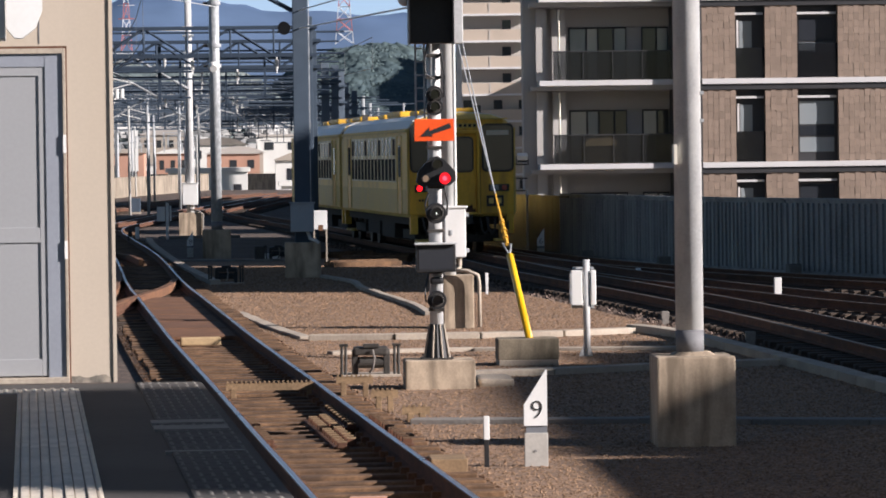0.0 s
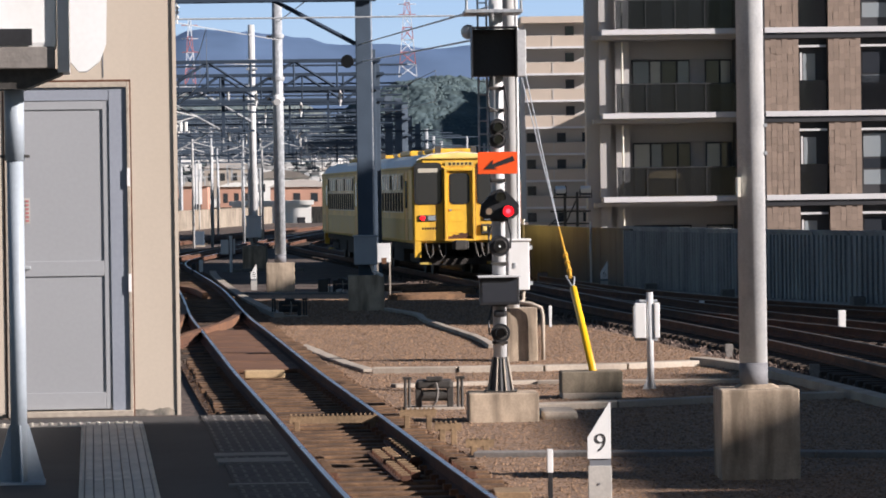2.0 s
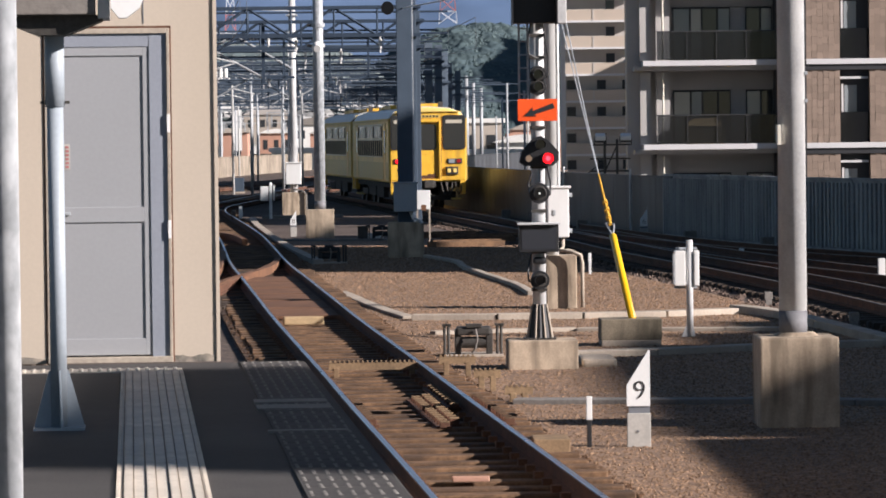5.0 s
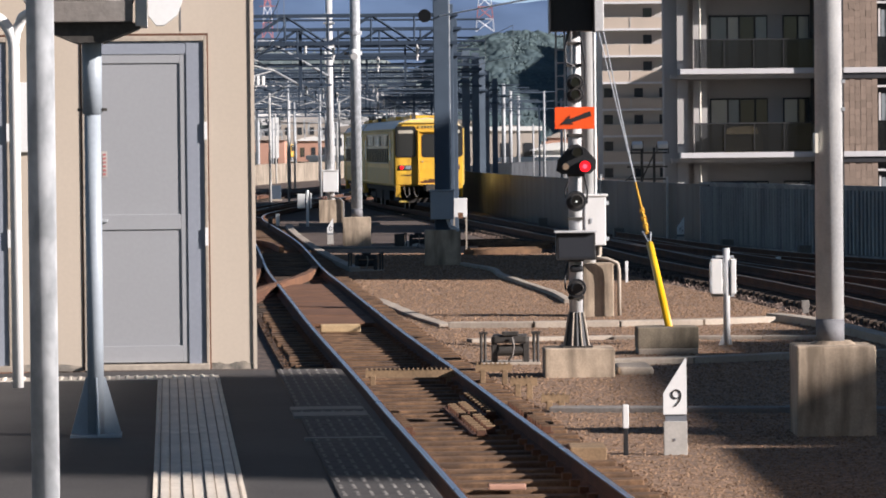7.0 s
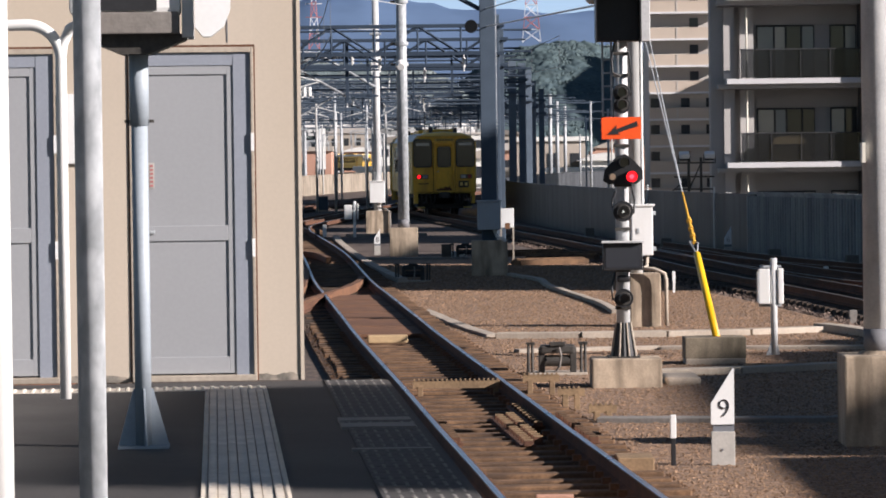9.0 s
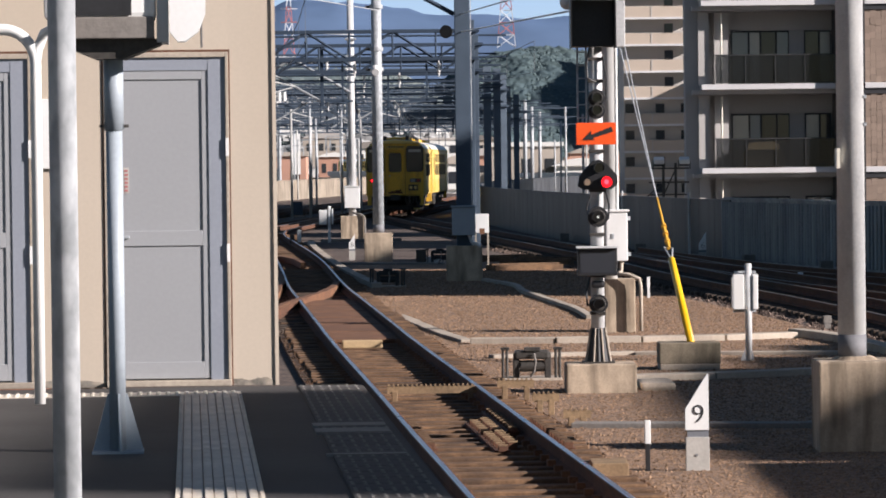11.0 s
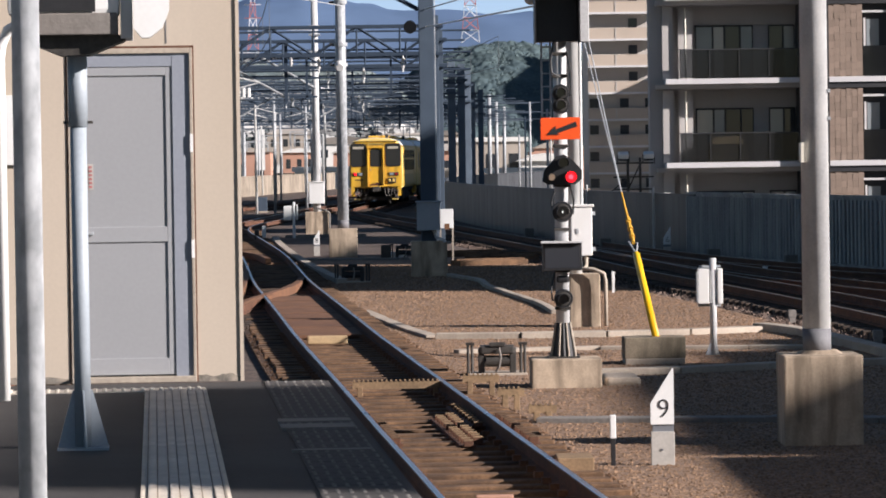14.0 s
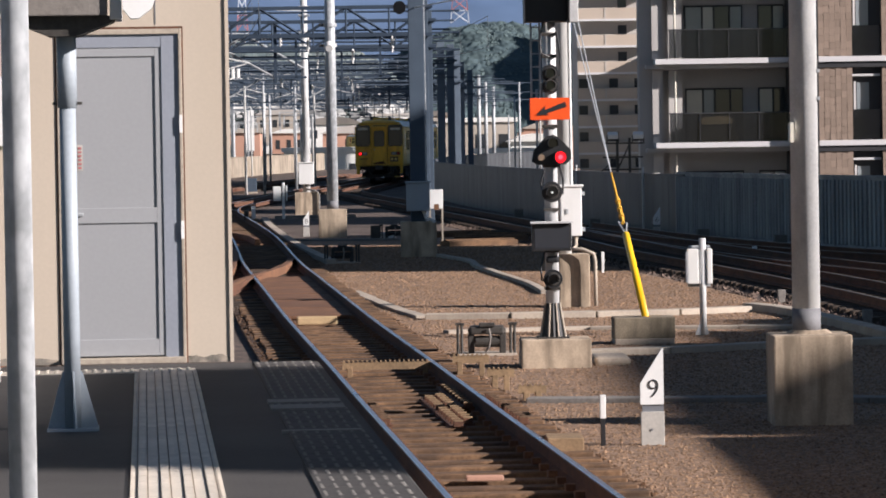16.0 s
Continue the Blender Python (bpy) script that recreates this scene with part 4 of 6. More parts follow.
def number_sign(x, y, s, digit, name="number_sign", label=""):
    t = thing(name, pose(x, y, DECK, 0, 0, 0), label, "sign", "numbered stop markers")
    part("stand", boxes((-0.10 * s, 0.10 * s, 0.0, 0.05, 0.0, 0.315 * s), bevel=0.006), "sign_grey", t, "grey concrete stand")
    part("neck", boxes((-0.085 * s, 0.095 * s, 0.012, 0.04, 0.31 * s, 0.385 * s)), "neck_grey", t)
    b = prism(bmesh.new(), [(-0.102 * s, 0.375 * s), (0.096 * s, 0.375 * s), (0.096 * s, 0.85 * s), (0.085 * s, 0.85 * s), (-0.102 * s, 0.555 * s)], 0.0, 0.03)
    pl = part("plate", b, "white", t, "white slanted plate")
    if digit:
        cu = bpy.data.curves.new("digit", "FONT")
        cu.body, cu.size, cu.align_x, cu.extrude, cu.offset = digit, 0.228 * s, "CENTER", 0.002, -0.0045 * s
        o = new("digit_text", cu)
        bpy.context.view_layer.update()
        me = bpy.data.meshes.new_from_object(o.evaluated_get(bpy.context.evaluated_depsgraph_get()))
        bpy.data.objects.remove(o)
        me.materials.clear()
        me.materials.append(M["letter"])
        dg = new("digit", me)
        dg.parent = pl
        dg.matrix_basis = pose(0.008 * s, -0.004, 0.435 * s, 90, 0, 0)
        dg["label"] = "black digit " + digit
    part("screw", tubes(((-0.01, -0.005, 0.16 * s), (-0.01, 0.002, 0.16 * s), 0.012 * s, 0.012 * s), seg=8), "pole_foot", t)
    return t


number_sign(2.34, 33.42, 1.0, "9", label="white slanted stop marker with a black 9 on a grey stand")
number_sign(-1.86, 110.0, 0.85, "8", label="small white slanted stop marker with a black 8")
number_sign(7.32, 102.0, 0.95, "6", label="white slanted stop marker with a 6 by the boundary wall")


def marker_post(x, y, h, white, label, w=0.05, top="white"):
    t = thing("marker_post", pose(x, y, DECK), label, "marker post", "track marker posts")
    part("stem", boxes((-w * 0.4, w * 0.4, 0, w * 0.8, 0, h - white), bevel=0.004), "black" if w < 0.06 else top, t)
    part("top", boxes((-w / 2, w / 2, -0.004, w, h - white, h), bevel=0.006), top, t, "top")
    return t


marker_post(1.92, 33.45, 0.46, 0.20, "slim marker post, white top on a black stem")
marker_post(4.40, 75.9, 0.44, 0.2, "slim white-topped marker post", 0.06)
marker_post(8.05, 83.4, 0.28, 0.22, "short white marker post between the tracks", 0.10)
marker_post(8.97, 67.9, 0.52, 0.4, "white marker post between the tracks", 0.12)
marker_post(6.35, 61.5, 0.22, 0.12, "short concrete marker by the rails", 0.12, "cover")
marker_post(6.75, 54.0, 0.22, 0.12, "short concrete marker by the rails", 0.13, "cover")

wb = thing("equipment_box", pose(4.31, 51.8, DECK), "white trackside equipment box on a grey post", "equipment box")
part("post", tubes(((0, 0, 0), (0, 0, 1.30), 0.045, 0.045), seg=16), "pole_grey", wb, smooth=True)
fo = prism(bmesh.new(), [(-0.12, 0), (0.08, 0), (0.045, 0.16), (-0.03, 0.22)], -0.03, 0.03)
part("foot", fo, "pole_grey", wb)
part("case", boxes((-0.20, -0.055, -0.06, 0.10, 0.70, 1.16), (0.055, 0.125, -0.06, 0.10, 0.70, 1.16), bevel=0.012), "white", wb, "white box")
part("frame", boxes((-0.19, 0.11, 0.1, 0.13, 0.66, 0.70), (-0.17, 0.11, 0.1, 0.13, 1.17, 1.20), (-0.215, -0.20, -0.07, 0.11, 0.72, 1.12)), "galv", wb)


# point machines
def machine(x, y, s, label, mat="dark_metal"):
    t = thing("point_machine", pose(x, y, DECK), label, "point machine", "point machines")
    part("bed", boxes((-0.38 * s, 0.38 * s, 0, 0.6, -0.05, 0.06), bevel=0.01), "kerb", t, "pale concrete bed")
    for sx in (-0.24, 0.16):
        part("leg", boxes((sx * s, (sx + 0.08) * s, 0.05, 0.2, 0.06, 0.36), bevel=0.01), mat, t)
    part("motor", tubes(((-0.16 * s, 0.12, 0.2), (0.16 * s, 0.12, 0.2), 0.07, 0.07), seg=14), mat, t)
    part("cover", boxes((-0.22 * s, 0.22 * s, 0.02, 0.3, 0.29, 0.39), bevel=0.025), mat, t)
    part("crank", boxes((-0.10 * s, 0.10 * s, 0.0, 0.08, 0.38, 0.43), bevel=0.01), mat, t)
    for sx in (-0.37, -0.32, 0.30, 0.35):
        part("rod", tubes(((sx * s, 0.06, 0.06), (sx * s, 0.06, 0.42), 0.018, 0.018), seg=8), mat, t)
        part("rod_cap", boxes((sx * s - 0.03, sx * s + 0.03, 0.03, 0.09, 0.40, 0.43)), mat, t)
    part("hose", pipe(bmesh.new(), [(0.02, 0.0, 0.36), (0.04, -0.04, 0.26), (0.02, -0.03, 0.14), (-0.02, 0.0, 0.08)], 0.014), "cover", t)
    return t


machine(1.35, 47.6, 0.95, "dark steel point machine on a concrete bed beside the rails")
machine(-0.67, 84.5, 1.0, "dark point machine frame beside the rails", "black")
machine(0.55, 104.0, 1.0, "dark point machine by the far line", "black")

# slotted brown rods and brackets across the near track
rb = thing("point_rodding", Matrix(), "rust-brown slotted rodding across the near track", "point rodding")
for k, (x0, x1, y, z0) in enumerate(((-0.36, 0.62, 42.8, -0.06), (0.84, 1.24, 43.2, -0.03), (1.16, 1.44, 41.1, -0.06), (1.42, 1.70, 39.4, -0.13))):
    b = boxes((x0, x1, y - 0.04, y + 0.04, z0 - 0.02, z0 + 0.06))
    for i in range(int((x1 - x0) / 0.05)):
        box(b, x0 + 0.01 + i * 0.05, x0 + 0.03 + i * 0.05, y - 0.045, y + 0.045, z0 + 0.06, z0 + 0.08)
    part("slotted_bar", b, "rod_tan", rb)
    for x in (x0 + 0.08, x1 - 0.08):
        part("bracket", boxes((x - 0.03, x + 0.03, y - 0.05, y + 0.03, z0 - 0.16, z0), bevel=0.006), "rod_tan", rb)

# rows of upright clips and slide chairs between the rails
for dx, n, y0, st, z, hh, m in ((0.20, 13, 35.0, 0.29, -0.15, 0.05, "rod_tan"), (0.31, 12, 35.3, 0.30, -0.15, 0.06, "rod_tan"), (-0.42, 11, 35.4, 0.28, -0.15, 0.06, "clip_rust"), (0.80, 13, 35.2, 0.28, -0.15, 0.06, "clip_rust"), (0.44, 9, 36.8, 0.34, -0.10, 0.04, "rod_tan")):
    r = thing("slide_chairs", Matrix(), "row of small rusty slide chairs between the rails", "slide chairs", "slide chairs")
    me = None
    for i in range(n):
        p, hd = along(T1, 12 + y0 + i * st)
        if me is None:
            o = part("chair", boxes((dx - 0.045, dx + 0.045, -0.02, 0.02, z, z + hh), bevel=0.008), "rust", r)
            me = o.data
            # Tan cap over the rust body paints the highlight on each chair top.
            o2 = part("chair_cap", boxes((dx - 0.042, dx + 0.042, -0.018, 0.026, z + hh, z + hh + 0.014), bevel=0.004), m, r, "tan cap coloured as the sunlit chair top")
            mc = o2.data
        else:
            o = new("chair", me)
            o.parent = r
            o2 = new("chair_cap", mc)
            o2.parent = r
        o2.matrix_basis = pose(p.x, p.y, 0, 0, 0, math.degrees(hd))
        o.matrix_basis = pose(p.x, p.y, 0, 0, 0, math.degrees(hd))
    p, hd = along(T1, 12 + y0 + n * st / 2)
    part("base_bar", boxes((dx - 0.07, dx + 0.07, -n * st / 2, n * st / 2, z - 0.02, z + 0.012), bevel=0.006, m=pose(p.x, p.y, 0, 0, 0, math.degrees(hd))), "rust", r)
cl = thing("flat_cable_box", pose(2.72, 45.3, DECK), "pale flat cable box beside the signal base", "cable box")
part("lid", boxes((-0.20, 0.20, -0.15, 0.9, 0.02, 0.12), bevel=0.04), "kerb", cl)
pk = thing("wooden_plank", Matrix(), "fallen pale wooden board beside the rails", "board")
part("board", boxes((1.39, 1.69, 32.15, 32.7, -0.24, -0.05), bevel=0.01), "rod_tan", pk)
pk2 = thing("wooden_plank", Matrix(), "small pinkish wooden board on the sleepers", "board")
part("board", boxes((0.66, 0.94, 29.38, 29.48, -0.15, -0.11), bevel=0.01), "house_pink", pk2)

# ---- loose stones ----
ball = bmesh.new()
bmesh.ops.create_icosphere(ball, subdivisions=1, radius=1.0)
BALL = ([tuple(v.co) for v in ball.verts], [[v.index for v in f.verts] for f in ball.faces])
ball.free()
STONE = ([(1, 0, 0), (0, 1, 0), (-1, 0, 0), (0, -1, 0), (0.1, 0.1, 1)], [(0, 1, 4), (1, 2, 4), (2, 3, 4), (3, 0, 4)])


def scatter(name, places, shape, mat, label, category, rough):
    """Many small pieces as one mesh; a place is (x, y, z, radius, flatness)."""
    rg = np.random.default_rng(len(places))
    pl = np.array(places)
    n, k = len(pl), len(shape[0])
    v = np.array(shape[0])[None] * (1 + rg.uniform(-rough, rough, (n, k, 1)))
    an = rg.uniform(0, 6.283, n)
    c, s = np.cos(an)[:, None], np.sin(an)[:, None]
    st = rg.uniform(0.75, 1.3, n)[:, None]
    x, y = v[:, :, 0] * st, v[:, :, 1] / st
    out = np.stack([x * c - y * s, x * s + y * c, v[:, :, 2] * pl[:, 4:5]], 2) * pl[:, 3][:, None, None] + pl[:, None, :3]
    fc = np.array(shape[1])
    faces = (fc[None] + (np.arange(n) * k)[:, None, None]).reshape(-1, 3)
    me = bpy.data.meshes.new(name)
    me.from_pydata(out.reshape(-1, 3).tolist(), [], faces.tolist())
    me.materials.append(M[mat])
    if shape is BALL:
        me.polygons.foreach_set("use_smooth", [True] * len(me.polygons))
    return tagged(new(name, me), label, category, kind="stuff")


def at_y(line, y):
    for a, b in zip(line, line[1:]):
        if a.y <= y <= b.y:
            return a.x + (b.x - a.x) * (y - a.y) / (b.y - a.y)
    return line[-1].x


gr = random.Random(21)
places = []
for i in range(100000):
    y = 26 + 72 * gr.random() ** 1.7
    x0, x1 = at_y(T1, y) + 1.05, min(at_y(T2, y) - 1.6, 6.8)
    places.append((gr.uniform(x0, x1), y, DECK + 0.028, gr.uniform(0.009, 0.018) * (0.7 + y / 90), gr.uniform(0.5, 0.9)))
scatter("gravel", places, STONE, "pebble", "loose brown gravel between the tracks", "gravel", 0.3)
places = []
for i in range(12000):
    y = gr.uniform(24, 60)
    d = gr.choice((gr.uniform(-0.47, 0.47), gr.uniform(0.66, 1.15), gr.uniform(-1.15, -0.66)))
    places.append((at_y(T1, y) + d, y, -0.216, gr.uniform(0.012, 0.024), gr.uniform(0.6, 1.0)))
scatter("track_stones", places, STONE, "bed_stone", "rust-stained stones between the sleepers", "ballast", 0.3)
places = []
for i in range(36000):
    y = gr.uniform(46, 122)
    x0, x1 = at_y(T2, y) - 1.5, min(at_y(WALL, y) - 0.1, 15)
    places.append((gr.uniform(x0, x1), y, DECK, gr.uniform(0.03, 0.06), gr.uniform(0.7, 1.1)))
scatter("track_ballast", places, STONE, "ballast_stone", "dark coarse ballast of the sidings", "ballast", 0.3)

# ---- boundary wall and parapet ----
def wall_run(line, s0, s1, h, name, label, ribbed, mat, base=DECK, step=2.0):
    t = thing(name, Matrix(), label, "wall", kind="structure")
    me = None
    s = s0
    while s < s1:
        p, hd = along(line, s + step / 2)
        if me is None:
            b = boxes((-0.05, 0.05, -step / 2 + 0.01, step / 2 - 0.01, base - 0.05, base + h))
            if ribbed:
                for i in range(8):
                    y = -step / 2 + 0.12 + i * 0.25
                    box(b, -0.10, -0.049, y, y + 0.11, base + 0.12, base + h - 0.06)
            box(b, -0.09, 0.08, -step / 2 + 0.002, step / 2 - 0.002, base + h, base + h + 0.05)
            ob = part("panel", b, mat, t)
            me = ob.data
        else:
            ob = new("panel", me)
            ob.parent = t
        ob.matrix_basis = pose(p.x, p.y, 0, 0, 0, math.degrees(hd))
        s += step
    return t


def length_to(line, y):
    s = 0
    for a, b in zip(line, line[1:]):
        if b.y > y:
            return s
        s += (b - a).length
    return s


SW = length_to(WALL, 103.5)
wall_run(WALL, 8, SW, 1.64, "wall_east", "dark ribbed metal boundary wall along the viaduct", True, "fence")
wall_run(WALL, SW, length_to(WALL, 330), 1.58, "wall_north", "dark plain panel boundary wall along the viaduct", False, "panel_grey")
wall_run(LEFT, length_to(LEFT, 150), length_to(LEFT, 365), 1.5, "parapet", "stained beige concrete parapet of the viaduct", False, "parapet", step=4.0)
for s in (SW - 18, SW - 10, SW - 3, SW + 12, SW + 30):
    p, hd = along(WALL, s)
    bxx = thing("cable_box", pose(p.x - 0.35, p.y - 0.3, DECK, 0, 0, math.degrees(hd)), "small grey cable box at the foot of the wall", "cable box", "cable boxes")
    part("body", boxes((-0.15, 0.15, -0.1, 0.1, 0, 0.28), bevel=0.02), "cover", bxx)
for s in (SW + 5, SW + 17):
    p, hd = along(WALL, s)
    cd = thing("wall_conduit", pose(p.x - 0.12, p.y, DECK), "thin grey conduit on the wall", "conduit")
    part("tube", tubes(((0, 0, 0), (0, 0, 1.8), 0.03, 0.03), seg=8), "pole_grey", cd)

# ---- gantries over the tracks ----
def lattice(x0, x1, z0, z1, n, r=0.045):
    b = bmesh.new()
    for z in (z0, z1):
        for y in (-0.25, 0.25):
            box(b, x0, x1, y - r, y + r, z - r, z + r)
    dx = (x1 - x0) / n
    for i in range(n):
        a, c = x0 + i * dx, x0 + (i + 1) * dx
        for y in (-0.25, 0.25):
            tube(b, (a, y, z0 if i % 2 else z1), (c, y, z1 if i % 2 else z0), r * 0.7, seg=4, caps=False)
            tube(b, (a, y, z0), (a, y, z1), r * 0.6, seg=4, caps=False)
    return b


def insulator(parent, x, y, z):
    b = bmesh.new()
    tube(b, (x, y, z), (x, y, z - 0.5), 0.02, seg=6)
    for k in range(3):
        tube(b, (x, y, z - 0.12 - k * 0.1), (x, y, z - 0.18 - k * 0.1), 0.06, 0.04, seg=8)
    part("insulator", b, "white", parent, "white ribbed insulator")


def gantry(x, y, top, left, z0, z1, square, n, label, mat="truss_blue", drops=()):
    t = thing("catenary_gantry", pose(x, y, DECK, 0, 0, AXIS * 0), label, "gantry", "catenary gantries")
    w = 0.17 if square else 0.14
    if square:
        b = boxes((-w, w, -w, w, -0.1, top), bevel=0.015)
        box(b, -w - 0.03, w + 0.03, -w - 0.03, w + 0.03, 0.75, 0.80)
        part("post", b, "steel_blue" if y < 150 else "steel_haze", t, "dark blue-grey box post")
    else:
        part("post", tubes(((0, 0, -0.1), (0, 0, top), w, w * 0.9), seg=12), mat, t, smooth=True)
    part("beam", lattice(left - x, 0.3, z0, z1, n), "truss_blue" if y < 150 else "truss_haze", t, "dark blue lattice beam")
    part("end_post", tubes(((left - x, 0, 0), (left - x, 0, top - 0.4), 0.14, 0.13), seg=10), "galv", t)
    for d in drops:
        part("drop_arm", boxes((d - 0.03, d + 0.03, -0.03, 0.03, z0 - 1.2, z0), (d - 0.5, d + 0.3, -0.03, 0.03, z0 - 1.2, z0 - 1.14)), "truss_blue", t)
        insulator(t, d + 0.35, 0, z0)
    return t


G1 = gantry(1.02, 88.6, 9.2, -13, 7.0, 7.7, True, 10, "tall dark box post gantry over the station throat", drops=(-4.5,))
part("junction_box", boxes((-0.27, 0.25, -0.50, -0.18, 1.06, 1.68), (-0.30, 0.28, -0.53, -0.16, 1.68, 1.72), bevel=0.015), "post_blue", G1, "grey-blue junction box")
part("box_cable", pipe(bmesh.new(), [(0.1, -0.3, 1.08), (0.16, -0.36, 0.9), (0.28, -0.40, 0.86), (0.36, -0.4, 0.80)], 0.035), "pole_grey", G1)
part("conduit", tubes(((0.19, -0.10, 1.6), (0.19, -0.10, 9.0), 0.012, 0.012), seg=8), "galv", G1)
part("brace", pipe(bmesh.new(), [(-0.17, 0, 6.0), (-2.0, 0, 7.0)], 0.05), "truss_blue", G1)
part("horn", tubes(((-0.36, -0.32, 5.6), (-0.28, -0.05, 5.6), 0.15, 0.08), seg=16), "black", G1, "round black loudspeaker")
gantry(1.48, 113, 6.75, -13, 5.65, 6.45, True, 12, "dark lattice gantry with a box post", drops=(-1.2, -3.6))
gantry(1.72, 121, 6.6, -13, 5.5, 6.3, True, 12, "dark lattice gantry behind the first", drops=(-2.6,))
FAR = [(3.15, 178, 7.0), (3.75, 186, 7.1), (4.25, 196, 7.0), (5.0, 219, 6.9), (6.1, 244, 6.9), (7.2, 265, 6.9), (8.3, 287, 6.8), (9.7, 314, 6.8)]
for i, (x, y, top) in enumerate(FAR):
    gantry(x, y, top, -16 + (y - 170) * 0.035, 5.6 - 0.05 * i, 6.4 - 0.05 * i, i < 5, 14, "dark lattice gantry far along the tracks", mat="galv", drops=(-4.5 - i * 0.5, -7.5))
for i in range(21):
    y = 128 + i * 8.5
    tl = thing("cross_span", pose(0, y, 0), "thin steel cross span with insulators over the tracks", "cross span", "cross spans")
    z = 5.9 - 0.06 * (i % 4)
    x0, x1 = -15 + i * 0.25, (2.9 if y < 215 else 2.9 + (y - 215) * 0.11)
    b = bmesh.new()
    for zz in (z, z - 0.55, z + 0.7):
        tube(b, (x0, 0, zz), (x1, 0, zz - 0.05), 0.035, seg=5)
    part("span", b, "truss_blue" if y < 160 else "truss_haze", tl)
    for k in range(3):
        insulator(tl, x0 + 1.5 + k * (x1 - x0 - 2) / 3 + (i % 3) * 0.4, 0, z)

# slim pale poles of the far station throat
rng = random.Random(5)
for i in range(34):
    y = rng.uniform(190, 340)
    x = rng.uniform(-0.042 * y + 0.3, -0.012 * y) if i % 4 else rng.uniform(0.033 * y, 0.046 * y)
    if abs(x - (y - 225) * 0.06) < 2.6 and y < 330:
        x -= 5.2 if x < 3 else -3
    pl = thing("slim_pole", pose(x, y, DECK), "slim pale steel pole between the far tracks", "pole", "far slim poles")
    part("shaft", tubes(((0, 0, 0), (0, 0, rng.uniform(4.3, 6.3)), 0.065, 0.055), seg=8), "galv" if i % 3 else "pole_pale", pl, smooth=True)
    if i % 2:
        part("arm", boxes((-1.2, 0.1, -0.03, 0.03, 4.2, 4.26), (-1.2, -1.1, -0.03, 0.03, 3.5, 4.2)), "galv", pl)

# contact and messenger wires
def wire_over(line, z, sag, label, y0=30, y1=300):
    t = thing("overhead_wire", Matrix(), label, "overhead wire", "overhead wires")
    pts = [Vector((p.x, p.y, z)) for p in line if y0 < p.y < y1][::4]
    part("contact_wire", pipe(bmesh.new(), pts, 0.010, seg=4), "wire", t)
    up = [Vector((p.x, p.y, z + 0.95 - sag * (1 - ((i % 6) / 3 - 1) ** 2))) for i, p in enumerate(pts)]
    part("messenger_wire", pipe(bmesh.new(), up, 0.010, seg=4), "wire", t)
    for a, c in zip(pts, up):
        part("dropper", tubes((a, c, 0.005, 0.005), seg=4), "wire", t)


wire_over(T1, 5.2, 0.3, "thin contact wire over the near line", 88)
wire_over(T2, 5.2, 0.3, "thin contact wire over the departing line", 120)
wire_over(T5, 5.2, 0.3, "thin contact wire over a far track", 100)
wire_over(T6, 5.2, 0.3, "thin contact wire over a far track", 120)
cw = thing("cross_wire", Matrix(), "grey cable strung across between poles", "cable")
for a, b in (((-6, 61.0, 5.12), (2.96, 61.1, 5.12)), ((-6, 61.0, 5.75), (2.96, 61.1, 5.72)), ((1.0, 88.5, 5.75), (2.0, 46, 4.55)), ((1.0, 88.5, 5.35), (2.0, 46, 4.2)), ((-2.3, 139.6, 7.0), (-9, 120, 6.6)), ((-1.05, 107.6, 6.6), (-6, 100, 7.2)), ((-1.05, 107.6, 7.1), (0.95, 88.7, 7.6))):
    part("cable", tubes((a, b, 0.014, 0.014), seg=5), "galv", cw)
arm = thing("cantilever_arm", pose(-2.33, 139.6, 0), "white cantilever arm with insulators on a pole", "cantilever")
part("tube", pipe(bmesh.new(), [(0, 0, 4.95), (-2.1, 0, 6.2), (-3.2, 0, 6.25)], 0.045), "galv", arm)
part("strut", pipe(bmesh.new(), [(-2.4, 0, 4.85), (-6.0, 0, 4.8)], 0.045), "white", arm)
for k in range(3):
    part("insulator", tubes(((-2.35 - 0.18 * k, 0, 4.68), (-2.35 - 0.18 * k, 0, 5.0), 0.07, 0.07), seg=10), "white", arm, "white insulator")

def cantilever(x, y, z, w, s):
    t = thing("cantilever_arm", pose(x, y, 0), "grey hinged cantilever arm under a lattice beam", "cantilever", "cantilever arms")
    part("hanger", boxes((-0.05, 0.05, -0.05, 0.05, z - 0.9, z + 1.0)), "truss_blue", t)
    part("top_tube", pipe(bmesh.new(), [(0, 0, z + 0.55), (s * w, 0, z + 0.15)], 0.035, seg=6), "truss_blue", t)
    part("brace", pipe(bmesh.new(), [(0, 0, z - 0.75), (s * w, 0, z + 0.15)], 0.035, seg=6), "galv", t)
    part("steady_arm", pipe(bmesh.new(), [(s * w * 0.55, 0, z - 0.3), (s * w * 1.15, 0, z - 0.55)], 0.02, seg=6), "white", t)
    b = bmesh.new()
    for k in range(4):
        tube(b, (s * (0.1 + 0.09 * k), 0, z + 0.53 - 0.02 * k), (s * (0.15 + 0.09 * k), 0, z + 0.52 - 0.02 * k), 0.08, 0.05, seg=8)
    part("insulator", b, "white", t, "white ribbed insulator")


